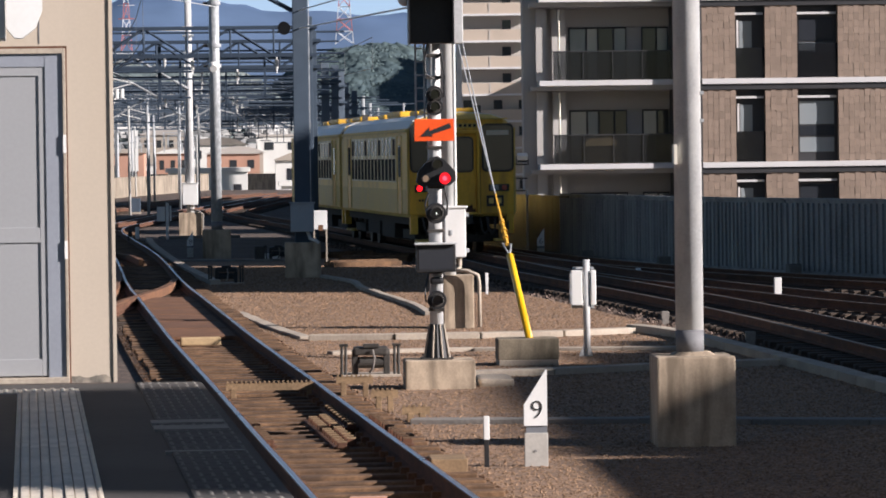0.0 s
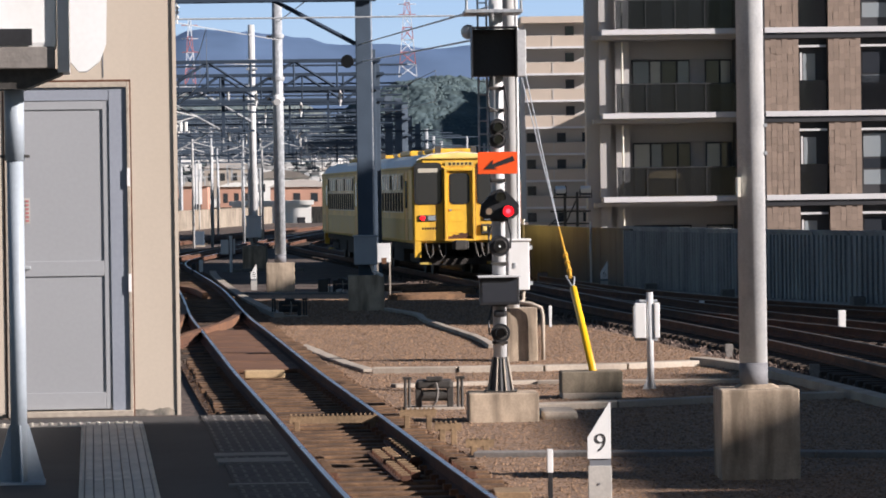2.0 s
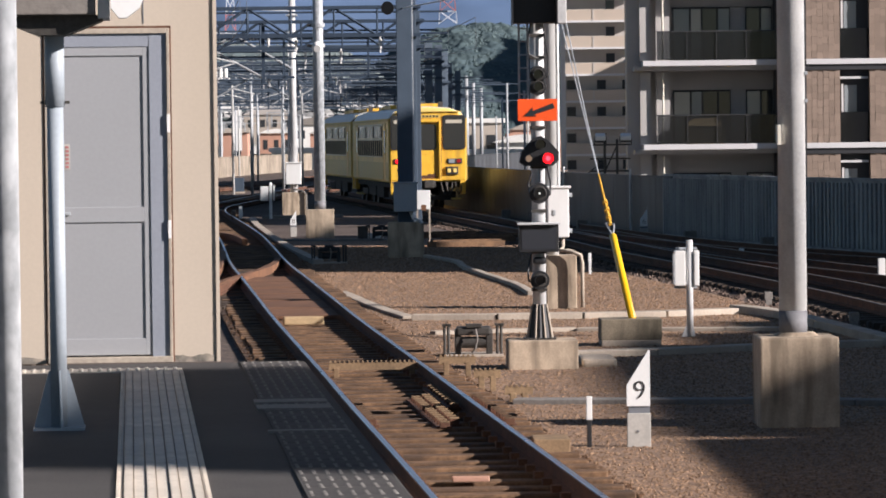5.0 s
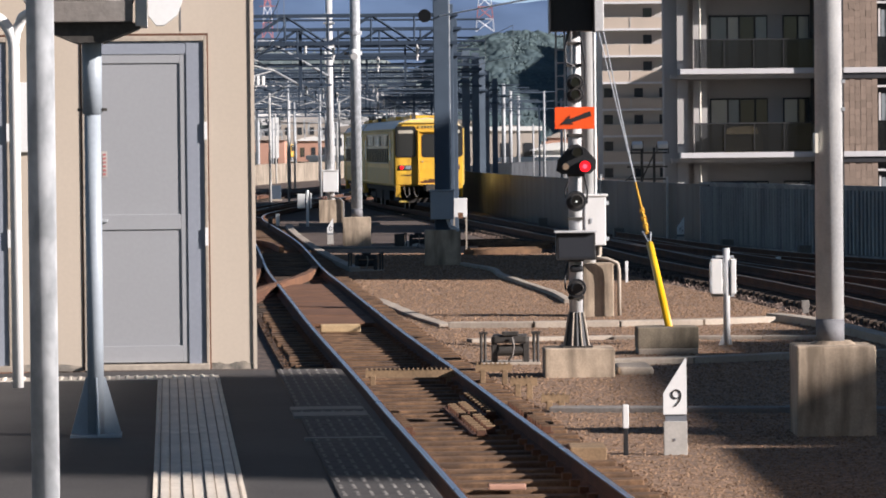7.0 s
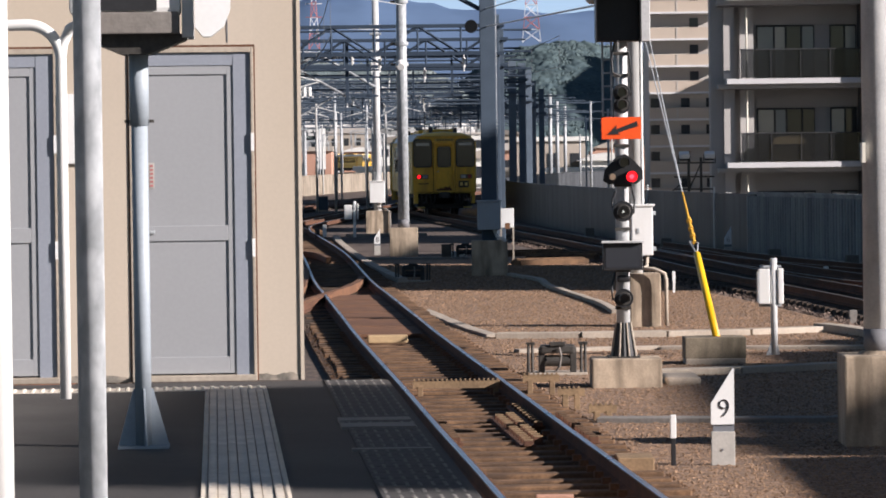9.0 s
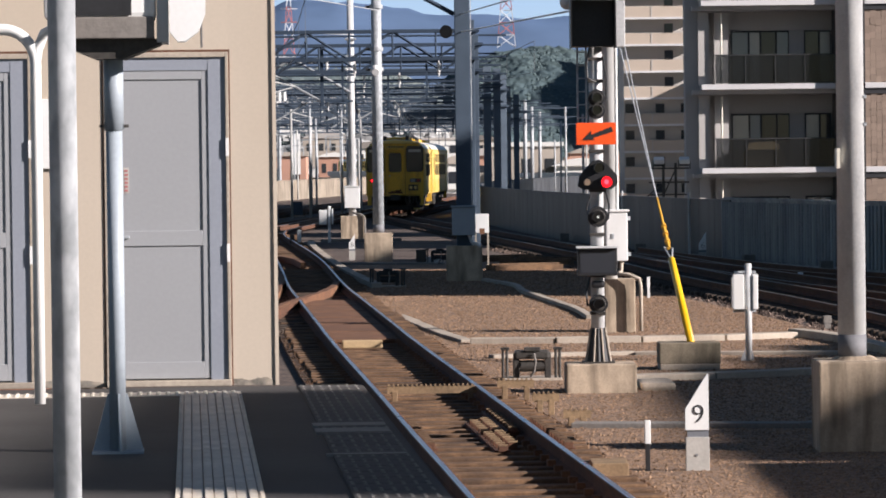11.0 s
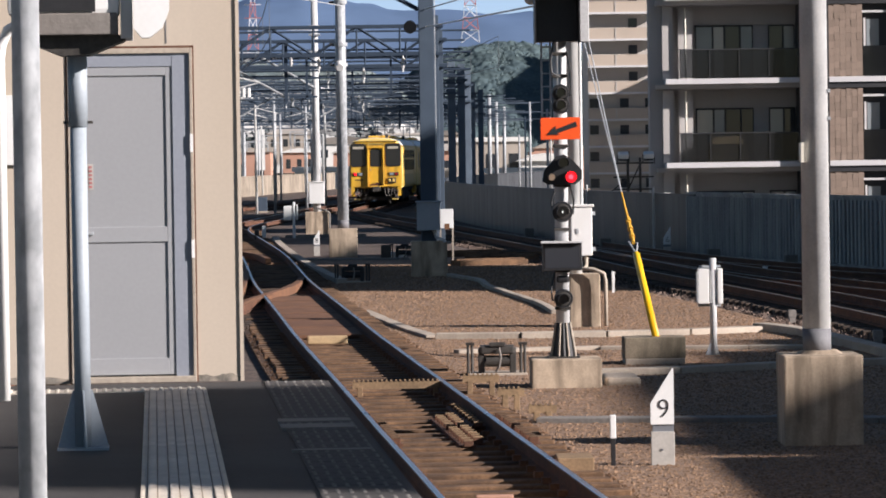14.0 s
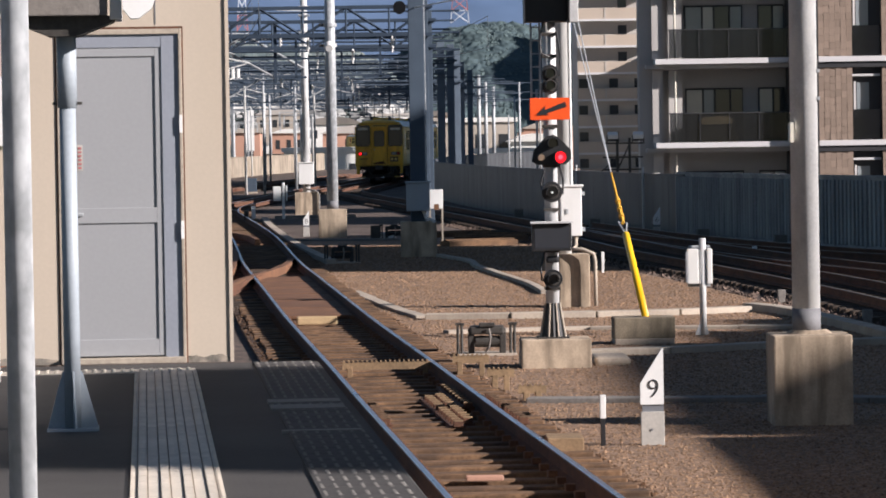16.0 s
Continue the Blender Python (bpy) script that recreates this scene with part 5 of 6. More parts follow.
for x, y, z, w, s in ((-5.4, 113, 5.2, 1.7, 1), (-8.2, 113, 5.2, 1.7, 1), (-2.9, 121, 5.1, 1.6, -1), (-6.6, 121, 5.1, 1.6, -1), (-3.4, 88.6, 6.1, 1.5, -1), (-6.5, 178, 5.1, 1.6, 1), (-2.8, 178, 5.1, 1.6, 1), (-7.5, 196, 5.1, 1.6, 1), (-3.0, 196, 5.1, 1.6, -1), (-5, 219, 5.1, 1.6, 1), (1.0, 219, 5.1, 1.6, -1), (-4, 244, 5.1, 1.6, 1), (2.2, 244, 5.1, 1.6, -1)):
    cantilever(x, y, z, w, s)

# white board on legs and small gear by the far line
ws = thing("white_board", pose(1.55, 97.0, DECK), "small white board on two legs", "board")
part("board", boxes((-0.17, 0.17, 0, 0.04, 0.95, 1.42), bevel=0.01), "white", ws)
part("patch", boxes((-0.05, 0.07, -0.005, 0.0, 0.92, 1.06)), "rust_plate", ws, "rust-brown patch")
for x in (-0.15, 0.15):
    part("leg", boxes((x - 0.02, x + 0.02, 0, 0.04, 0, 0.95)), "kerb", ws)
for x, y, w, h, mat, lb in ((0.05, 103.5, 0.25, 0.42, "dark_metal", "dark trackside cabinet"), (-4.1, 128, 0.14, 0.45, "black", "slim black trackside box"), (-6.9, 152, 0.5, 0.55, "dark_metal", "dark trackside cabinet"), (-6.2, 168, 0.5, 0.7, "steel_blue", "blue-grey trackside cabinet"), (-7.6, 185, 0.6, 0.9, "rust", "rust-brown trackside cabinet"), (-8.4, 196, 0.6, 0.9, "dark_metal", "dark trackside cabinet"), (-6.3, 205, 0.6, 0.8, "steel_blue", "blue-grey trackside cabinet")):
    cb = thing("trackside_cabinet", pose(x, y, DECK), lb + " on the gravel", "cabinet", "trackside cabinets")
    part("case", boxes((-w / 2, w / 2, 0, 0.35, 0.08, h), bevel=0.02), mat, cb)
    part("plinth", boxes((-w / 2 - 0.03, w / 2 + 0.03, -0.03, 0.38, -0.02, 0.085)), "kerb", cb)
for x, y, rz in ((0.27, 104.5, 12), (0.50, 104.2, -18)):
    oc = thing("concrete_offcut", pose(x, y, DECK + 0.08, 0, 0, rz), "small white broken concrete block on the gravel", "concrete block", "white offcuts")
    part("body", boxes((-0.08, 0.08, -0.12, 0.12, -0.1, 0.13), bevel=0.02), "white", oc)
eq = thing("equipment_box", pose(-3.15, 136, DECK), "white double equipment box on a post", "equipment box")
part("post", tubes(((0.08, 0, 0), (0.08, 0, 1.25), 0.05, 0.05), seg=10), "white", eq)
part("case", boxes((-0.27, 0.0, -0.06, 0.1, 0.62, 1.12), (0.16, 0.22, -0.06, 0.1, 0.62, 1.15), bevel=0.02), "white", eq)
marker_post(-4.0, 132.5, 0.5, 0.36, "stout white marker post", 0.13)
for x, y, rz in ((2.6, 97, 20), (3.0, 101, -15), (3.4, 103, 10), (2.3, 106, 30)):
    bdp = thing("timber_stack", pose(x, y, DECK, 0, 0, rz), "old brown timbers lying on the gravel", "timber", "old timbers")
    for k in range(3):
        part("timber", boxes((-0.9, 0.9, -0.28 + k * 0.22, -0.08 + k * 0.22, 0.0, 0.16 + 0.04 * (k % 2)), bevel=0.012), "sleeper", bdp)

# ---- apartment building beyond the wall ----
ap = thing("apartment_building", pose(0, 140, 0), "apartment block with brown tile walls and grey recessed balconies", "apartment building")
SZ, ZS = 2.96, 1.97
floors = range(-4, 8)
XL, XB, XR, XE = 9.84, 10.1, 14.85, 22.9
part("rear_wall", boxes((XL, XE, 1.6, 4.8, -9, 26)), "apt_grey", ap)
part("side_column", boxes((XL - 0.3, XB + 0.1, 0.72, 1.6, -9, 26)), "apt_grey", ap)
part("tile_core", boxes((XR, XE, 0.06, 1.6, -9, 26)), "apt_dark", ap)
part("roof", boxes((XL - 0.2, XE + 0.2, -0.5, 5.0, 26, 26.5)), "apt_white", ap)
bays = [(XR + 0.95, 17.0), (18.05, 19.2), (20.65, 22.9)]
wins = [(17.0, 18.05), (19.2, 20.65)]
tb = bmesh.new()
box(tb, -0.094, 0.094, -0.012, 0.0, -0.121, 0.121)
tile_me = bpy.data.meshes.new("tile")
tb.to_mesh(tile_me)
tb.free()
tile_me.materials.append(M["tile_island"])
tilev, tilef = [], []
trng = random.Random(9)
for f in floors:
    z = ZS + f * SZ
    part("balcony_slab", boxes((XB - 0.05, XR + 0.6, -0.30, 1.6, z - 0.02, z + 0.17), bevel=0.01), "apt_white", ap, "white balcony edge")
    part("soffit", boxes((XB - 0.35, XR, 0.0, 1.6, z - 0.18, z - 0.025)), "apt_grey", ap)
    part("floor_band", boxes((XR + 0.62, XE, -0.62, 0.06, z - 0.02, z + 0.17), bevel=0.01), "apt_white", ap, "white floor band")
    # Near-black strip directly below each floor band.
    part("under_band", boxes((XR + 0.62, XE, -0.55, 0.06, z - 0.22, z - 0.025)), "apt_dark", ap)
    gl = part("balcony_rail", boxes((XB + 0.45, XR, -0.22, -0.20, z + 0.20, z + 1.18)), "glass_rail", ap, "dark glass balcony front")
    part("rail_cap", boxes((XB + 0.42, XR, -0.24, -0.18, z + 1.18, z + 1.22)), "apt_dark", gl)
    for k in range(5):
        part("rail_post", boxes((XB + 0.45 + k * 1.05, XB + 0.475 + k * 1.05, -0.25, -0.22, z + 0.17, z + 1.18)), "apt_dark", gl)
    part("return_wall", boxes((XB - 0.1, XB + 0.28, 0.5, 0.7, z + 0.17, z + 2.75)), "apt_grey", ap)
    part("downpipe", tubes(((XB + 0.70, 0.3, z + 0.17), (XB + 0.70, 0.3, z + 2.7), 0.035, 0.035), seg=8), "cream", ap)
    part("return_wall", boxes((XB + 0.50, XB + 0.98, 0.8, 0.9, z + 0.17, z + 2.75)), "apt_grey", ap)
    part("lintel", boxes((11.0, XR, 1.50, 1.6, z + 2.12, z + 2.78)), "apt_grey", ap)
    for k, (x0, x1) in enumerate(((11.26, 11.88), (11.88, 12.30), (12.30, 12.86), (12.86, 13.32), (13.88, 14.40), (14.40, 14.82))):
        w = part("window", boxes((x0, x1, 1.56, 1.6, z + 0.22, z + 2.10)), "apt_dark", ap, "balcony window in a dark frame")
        kind = "pane_pale" if (k * 3 + f) % 4 == 0 else "glass_curtain" if (k + f) % 3 == 1 else "glass_dark"
        part("pane", boxes((x0 + 0.035, x1 - 0.035, 1.54, 1.562, z + 0.27, z + 2.04)), kind, w)
        part("sash", boxes((x0 - 0.02, x0 + 0.03, 1.53, 1.565, z + 0.22, z + 2.10)), "apt_dark", w)
    if f < -2 or f > 4:
        continue
    for i, (x0, x1) in enumerate(bays):
        part("tile_backing", boxes((x0, x1, -0.50, 0.06, z + 0.17, z + SZ - 0.22)), "tile_brown", ap, "brown tiled wall bay")
        rows = int((SZ - 0.42) / 0.248)
        cols = max(1, round((x1 - x0) / 0.195))
        tw_ = (x1 - x0) / cols
        for rr in range(rows):
            for cc in range(cols):
                tx, tz, ty = x0 + (cc + 0.5) * tw_, z + 0.30 + rr * 0.252 + (0.03 if cc % 2 else -0.02), -0.50 - trng.uniform(0.0, 0.014)
                if f == 0 and i < 2:
                    to = new("tile", tile_me)
                    to.parent = ap
                    to.matrix_basis = pose(tx, ty, tz, 0, 0, 0)
                else:
                    k0, hx, hz = len(tilev), tw_ * 0.49, 0.122
                    for dx, dz in ((-hx, -hz), (hx, -hz), (hx, hz), (-hx, hz)):
                        tilev.append((tx + dx, ty - 0.012, tz + dz))
                    for dx, dz in ((-hx, -hz), (hx, -hz), (hx, hz), (-hx, hz)):
                        tilev.append((tx + dx, -0.499, tz + dz))
                    tilef += [[k0 + q for q in fc] for fc in ((0, 1, 2, 3), (0, 4, 5, 1), (1, 5, 6, 2), (2, 6, 7, 3), (3, 7, 4, 0))]
    for i, (x0, x1) in enumerate(wins):
        w = part("window", boxes((x0 - 0.02, x1 + 0.02, -0.2, 0.06, z + 0.17, z + SZ - 0.22)), "apt_dark", ap, "recessed dark-framed window")
        if i == 0:
            part("pane", boxes((x0 + 0.18, x0 + 0.62, -0.215, -0.198, z + 1.25, z + 2.2)), "glass_curtain", w)
            part("frame", boxes((x0 + 0.08, x0 + 0.15, -0.225, -0.19, z + 1.25, z + 2.25)), "apt_white", w)
            part("rail_panel", boxes((x0 - 0.01, x1 + 0.01, -0.48, -0.45, z + 0.17, z + 1.25)), "glass_rail", w)
        else:
            for q, (za, zb) in enumerate(((0.5, 1.02), (1.08, 1.42), (1.48, 2.3))):
                part("pane", boxes((x0 + 0.1, x1 - 0.12, -0.215, -0.198, z + za, z + zb)), "glass_curtain" if (q + f) % 2 == 0 else "glass_dark", w)
            if f % 2:
                part("rail_panel", boxes((x0 - 0.01, x1 + 0.01, -0.48, -0.45, z + 0.17, z + 1.4)), "glass_rail", w)
        part("blind_box", boxes((x0, x1 - 0.05, -0.40, -0.2, z + 2.42, z + 2.5)), "apt_white", w)
tm = bpy.data.meshes.new("wall_tiles")
tm.from_pydata(tilev, [], tilef)
tm.materials.append(M["tile_island"])
to = new("wall_tiles", tm)
to.parent = ap
tagged(to, "rows of brown wall tiles", kind="stuff")
# Near-black strip, flush with the floor bands.
part("dark_edge", boxes((XR, XR + 0.95, -0.62, 0.06, -9, 26)), "apt_dark", ap, "dark upright edge strip")

tp = thing("covered_bundle", pose(12.3, 140.5, ZS + 0.17), "tan sheet draped over a bundle on the balcony", "tarpaulin")
tpb = bmesh.new()
prism(tpb, [(-0.68, 0.0), (-0.70, 0.5), (-0.62, 0.80), (-0.40, 0.90), (0.35, 0.93), (0.60, 0.82), (0.70, 0.45), (0.72, 0.0)], -0.3, 0.3)
bmesh.ops.bevel(tpb, geom=tpb.edges[:], offset=0.05, segments=2, affect="EDGES")
part("sheet", tpb, "tarp", tp)

# second, farther apartment tower in beige
tw = thing("apartment_tower", pose(0, 424, 0), "beige apartment tower with long balconies", "apartment building")
part("core", boxes((22.2, 32, 0.9, 12, -9, 20.4)), "tower_wall", tw)
part("cornice", boxes((21.8, 32.2, -0.3, 12.2, 20.4, 21.1)), "tower_beige", tw)
for f in range(-3, 7):
    z = 0.6 + f * 2.86
    part("balcony_front", boxes((22.2, 29.9, -0.3, -0.15, z + 0.1, z + 1.25)), "tower_beige", tw, "beige balcony front")
    part("slab", boxes((22.2, 30.6, -0.4, 0.9, z - 0.12, z + 0.1)), "apt_white", tw)
    part("divider", boxes((25.1, 25.25, -0.34, -0.29, z + 0.1, z + 1.25)), "tower_wall", tw)
    for x in ((22.35, 25.6, 28.3) if f < 3 else (26.6,)):
        w = part("window", boxes((x, x + 0.95, 0.84, 0.92, z + 1.32, z + 2.30)), "apt_dark", tw)
        part("pane", boxes((x + 0.06, x + 0.89, 0.82, 0.842, z + 1.38, z + 2.24)), "glass_dark", w)

# low hut beside the tracks, outside the view, added to shade the gravel
ht = thing("shade_hut", pose(13.0, 0, DECK), "plain grey unseen flat-roofed hut added to cast shade", "hut")
part("wall", boxes((0.15, 3.0, 21.0, 29.8, 0, 4.35)), "tower_wall", ht)
part("roof", boxes((0.0, 3.15, 20.85, 30.0, 4.35, 4.5)), "kerb", ht)

# plain blocks added outside the view, whose shade falls on the tracks and tower
for x, y0, y1, z in ((34, 21.9, 34.6, 13.1), (34, 34.6, 37.4, 12.9), (34, 37.4, 40.6, 12.45), (34, 40.6, 44.2, 12.05), (34.5, 3.2, 10.7, 16.5), (34, 65, 82.0, 17.0), (34, 85.2, 92, 15.8), (34, 92, 96.6, 14.9), (45, 398, 420, 17.5), (34, 110.6, 121.9, 16.5), (38, 146, 179.5, 21.2), (38, 196, 250, 21.8)):
    nb = thing("shade_block", pose(x, 0, -9), "plain grey unseen block added to cast shade", "building", "neighbouring blocks")
    part("wall", boxes((0, 4, y0, y1, 0, z + 9)), "tower_wall", nb)
    part("roof", boxes((-0.2, 4.2, y0, y1, z + 9, z + 9.3)), "apt_white", nb)

# steel frame with floodlights behind the wall
fl = thing("floodlight_frame", pose(8.22, 128, DECK - 0.55), "dark steel frame with two floodlights behind the wall", "floodlight")
for x in (-0.28, 0.12):
    part("post", boxes((x - 0.04, x + 0.04, -0.04, 0.04, -8, 3.15)), "dark_metal", fl)
for z in (2.1, 2.5, 2.95):
    part("rail", boxes((-0.75, 0.55, -0.03, 0.03, z, z + 0.05)), "dark_metal", fl)
part("brace", tubes(((-0.28, 0, 2.1), (0.12, 0, 2.95), 0.025, 0.025), ((-0.9, 0, 2.0), (-0.28, 0, 2.5), 0.02, 0.02), seg=6), "dark_metal", fl)
for x in (-0.42, 0.40):
    lp = part("lamp", boxes((-0.17, 0.17, -0.22, 0.10, -0.06, 0.12), bevel=0.05, m=pose(x, 0, 3.22, 18)), "white", fl, "white floodlight head")
    for d in (-0.20, 0.17):
        part("yoke_arm", boxes((x + d, x + d + 0.03, -0.03, 0.03, 2.95, 3.25)), "dark_metal", lp)
    part("heat_sink", boxes((x - 0.15, x + 0.15, -0.05, 0.12, 3.05, 3.14)), "black", lp)

# ---- town and hills ----
def house(x, y, w, d, z1, mat, roofmat, label, windows=0, gable=False):
    t = thing("house", pose(x, y, -9), label, "house", "town houses")
    part("wall", boxes((-w / 2, w / 2, 0, d, 0, z1 + 9)), mat, t)
    if gable:
        b = prism(bmesh.new(), [(-w / 2 - 0.5, z1 + 9), (w / 2 + 0.5, z1 + 9), (w * 0.3, z1 + 9 + w * 0.10), (0, z1 + 9 + w * 0.14), (-w * 0.3, z1 + 9 + w * 0.10)], -0.5, d + 0.5)
        part("roof", b, roofmat, t)
    else:
        part("roof", boxes((-w / 2 - 0.3, w / 2 + 0.3, -0.3, d + 0.3, z1 + 9, z1 + 9.5)), roofmat, t)
    for k in range(windows):
        part("window", boxes((-w / 2 + (k + 0.3) * w / windows, -w / 2 + (k + 0.7) * w / windows, -0.05, 0.02, z1 + 5.6, z1 + 7.6)), "glass_dark", t)
    return t


house(-17.6, 840, 7.0, 10, 4.2, "house_pink", "house_white", "pink-walled house with a white domed roof", 3, True)
house(-5.5, 450, 9, 12, 1.2, "house_white", "house_white", "low white store building", 4)
house(-15.5, 460, 5, 10, 3.5, "house_pink", "house_tan", "red-brown house in the town", 2)
house(12.5, 455, 8.0, 20, 4.3, "house_tan", "house_white", "long tan warehouse with a pale roof", 3)
house(19, 450, 6.5, 20, 2.0, "house_white", "house_white", "white warehouse with a rounded roof", 2, True)
house(14.5, 430, 6.0, 10, 0.8, "house_white", "house_white", "white shed by the tracks", 0)
house(5.5, 390, 6.0, 10, -0.1, "house_white", "house_white", "low white shed roof behind the wall", 0)
house(6.5, 420, 2.2, 6, 0.9, "house_tan", "house_tan", "small tan shed behind the viaduct wall", 0)
hr = random.Random(11)
for i in range(46):
    y = hr.uniform(520, 1150)
    x = hr.uniform(-0.075, 0.05) * y
    house(x, y, hr.uniform(6, 15), 10, -9 + hr.uniform(5, 13) + (y - 500) * 0.012 - (5.0 if y < 860 and -0.05 < x / y < 0.012 else 0.0), hr.choice(("house_white", "house_tan", "tower_wall", "house_pink", "house_tan")), hr.choice(("tower_wall", "house_tan", "house_pink", "town")), "small house in the distant town", hr.choice((2, 3, 4)), i % 3 != 0)

ban = thing("banner_pole", pose(-13.2, 415, -9), "white vertical banner on a pole", "banner")
part("pole", tubes(((0, 0, 0), (0, 0, 15), 0.12, 0.10), seg=8), "galv", ban)
part("banner", boxes((0.1, 0.9, -0.04, 0.04, 10.5, 14.8)), "white", ban, "white and red banner")


def ridge(name, x0, x1, y, depth, top, mat, label, nx=120, ny=14, rough=0.08, crowns=0.0):
    bm = bmesh.new()
    grid = []
    for j in range(ny):
        v = j / (ny - 1)
        row = []
        for i in range(nx):
            x = x0 + (x1 - x0) * i / (nx - 1)
            h = top(x)
            n = noise.fractal(Vector((x * 7 / (x1 - x0) * 6, v * 5, 3.1)), 1.0, 2.0, 5)
            z = -9 + (h + 9) * math.sin(v * math.pi / 2) * (1 + rough * n * (0.3 + v))
            if crowns:
                z += crowns * (noise.noise(Vector((x * 0.22, v * 60, 1.7))) + 0.8 * noise.noise(Vector((x * 0.55, v * 140, 5.7))))
            row.append(bm.verts.new((x, y + depth * v, z)))
        grid.append(row)
    for j in range(ny - 1):
        for i in range(nx - 1):
            bm.faces.new((grid[j][i], grid[j][i + 1], grid[j + 1][i + 1], grid[j + 1][i]))
    return tagged(part(name, bm, mat, smooth=True), label, "hill", kind="structure")


def bump_at(x, c, w, h):
    return h * math.exp(-((x - c) / w) ** 2)


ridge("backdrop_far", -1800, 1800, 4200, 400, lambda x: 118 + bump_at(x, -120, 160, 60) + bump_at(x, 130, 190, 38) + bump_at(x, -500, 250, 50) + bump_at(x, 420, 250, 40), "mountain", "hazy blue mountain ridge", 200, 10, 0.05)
def hill_top(x):
    return 17 + 41 / (1 + math.exp(-(x - 6) / 12)) + bump_at(x, 62, 24, 2) - bump_at(x, 110, 30, 4)


def low_top(x):
    return -9 + (50 + bump_at(x, -90, 70, 5) + bump_at(x, -260, 90, 9)) / (1 + math.exp((x - 18) / 7))


ridge("hill_wooded", -60, 300, 1700, 260, hill_top, "hill", "wooded hill behind the town, green blued for haze", 420, 130, 0.02, 0.9)
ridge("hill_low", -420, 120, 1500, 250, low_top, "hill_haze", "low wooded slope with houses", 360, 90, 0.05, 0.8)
# Hidden hill, added only to throw shade on the wooded hill's lower slope.
ridge("hill_side", 125, 520, 1580, 230, lambda x: -9 + 126 / (1 + math.exp(-(x - 181) / 11)), "hill", "steep unseen hill added to shade the wooded slope", 120, 40, 0.06, 1.5)
tr_ = random.Random(5)
crowns, slope, roofs = [], [], []
for i in range(34000):
    x, v = tr_.uniform(-60, 230), tr_.uniform(0.02, 1.0)
    crowns.append((x, 1700 + 260 * v, -9 + (hill_top(x) + 9) * math.sin(v * math.pi / 2) - 0.5, 0.5 + 1.3 * tr_.random() ** 2, tr_.uniform(0.4, 0.8)))
for i in range(24000):
    x, v = tr_.uniform(-160, 30), tr_.uniform(0.02, 1.0)
    slope.append((x, 1500 + 250 * v, -9 + (low_top(x) + 9) * math.sin(v * math.pi / 2) - 0.5, 0.5 + 1.8 * tr_.random() ** 2, tr_.uniform(0.5, 1.0)))
for i in range(1500):
    x, v = tr_.uniform(-150, 24), 0.52 * tr_.random() ** 0.8
    roofs.append((x, 1490 + 250 * v, -9 + (low_top(x) + 9) * math.sin(v * math.pi / 2) + 0.8, tr_.uniform(0.7, 2.2), tr_.uniform(0.35, 0.7)))
scatter("woodland", crowns, STONE, "woodland", "dense tree crowns on the hill, green blued for haze", "woods", 0.2)
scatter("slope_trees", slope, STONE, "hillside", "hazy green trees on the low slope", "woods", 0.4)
HUT = ([(-1, -1, -1), (1, -1, -1), (1, 1, -1), (-1, 1, -1), (-1, -1, 0.5), (1, -1, 0.5), (1, 1, 0.5), (-1, 1, 0.5), (-0.9, 0, 1.0), (0.9, 0, 1.0)], [(0, 1, 5), (0, 5, 4), (1, 2, 6), (1, 6, 5), (2, 3, 7), (2, 7, 6), (3, 0, 4), (3, 4, 7), (4, 5, 9), (4, 9, 8), (6, 7, 8), (6, 8, 9), (5, 6, 9), (7, 4, 8)])
scatter("hillside_houses", roofs, HUT, "far_house", "small pale houses crowded on the far slope", "houses", 0.0)

def pylon(x, y, z, h, w, label):
    t = thing("pylon", pose(x, y, z), label, "pylon", "pylons")
    n = 7
    for i in range(n):
        a, b = i / n, (i + 1) / n
        wa, wb = w * (1 - 0.86 * a), w * (1 - 0.86 * b)
        bm = bmesh.new()
        ca = [Vector((sx * wa, sy * wa, a * h)) for sx, sy in ((-1, -1), (1, -1), (1, 1), (-1, 1))]
        cb = [Vector((sx * wb, sy * wb, b * h)) for sx, sy in ((-1, -1), (1, -1), (1, 1), (-1, 1))]
        for k in range(4):
            tube(bm, ca[k], cb[k], 0.17, seg=4)
            tube(bm, ca[k], cb[(k + 1) % 4], 0.13, seg=4)
            tube(bm, ca[(k + 1) % 4], cb[k], 0.13, seg=4)
            tube(bm, cb[k], cb[(k + 1) % 4], 0.13, seg=4)
        part("section", bm, "pylon_white" if i % 2 == 0 else "pylon_red", t, "white lattice section" if i % 2 == 0 else "red lattice section")
    for k, zz in enumerate((0.72, 0.84, 0.96)):
        part("crossarm", boxes((-w * 0.95, w * 0.95, -0.2, 0.2, zz * h - 0.2, zz * h + 0.2)), "pylon_white" if k % 2 else "pylon_red", t)
    return t


pylon(41.6, 1830, 56, 40, 4.2, "red and white lattice power pylon on the wooded hill")
pylon(-59.5, 1850, 32, 52, 4.0, "red and white lattice power pylon behind the gantries")


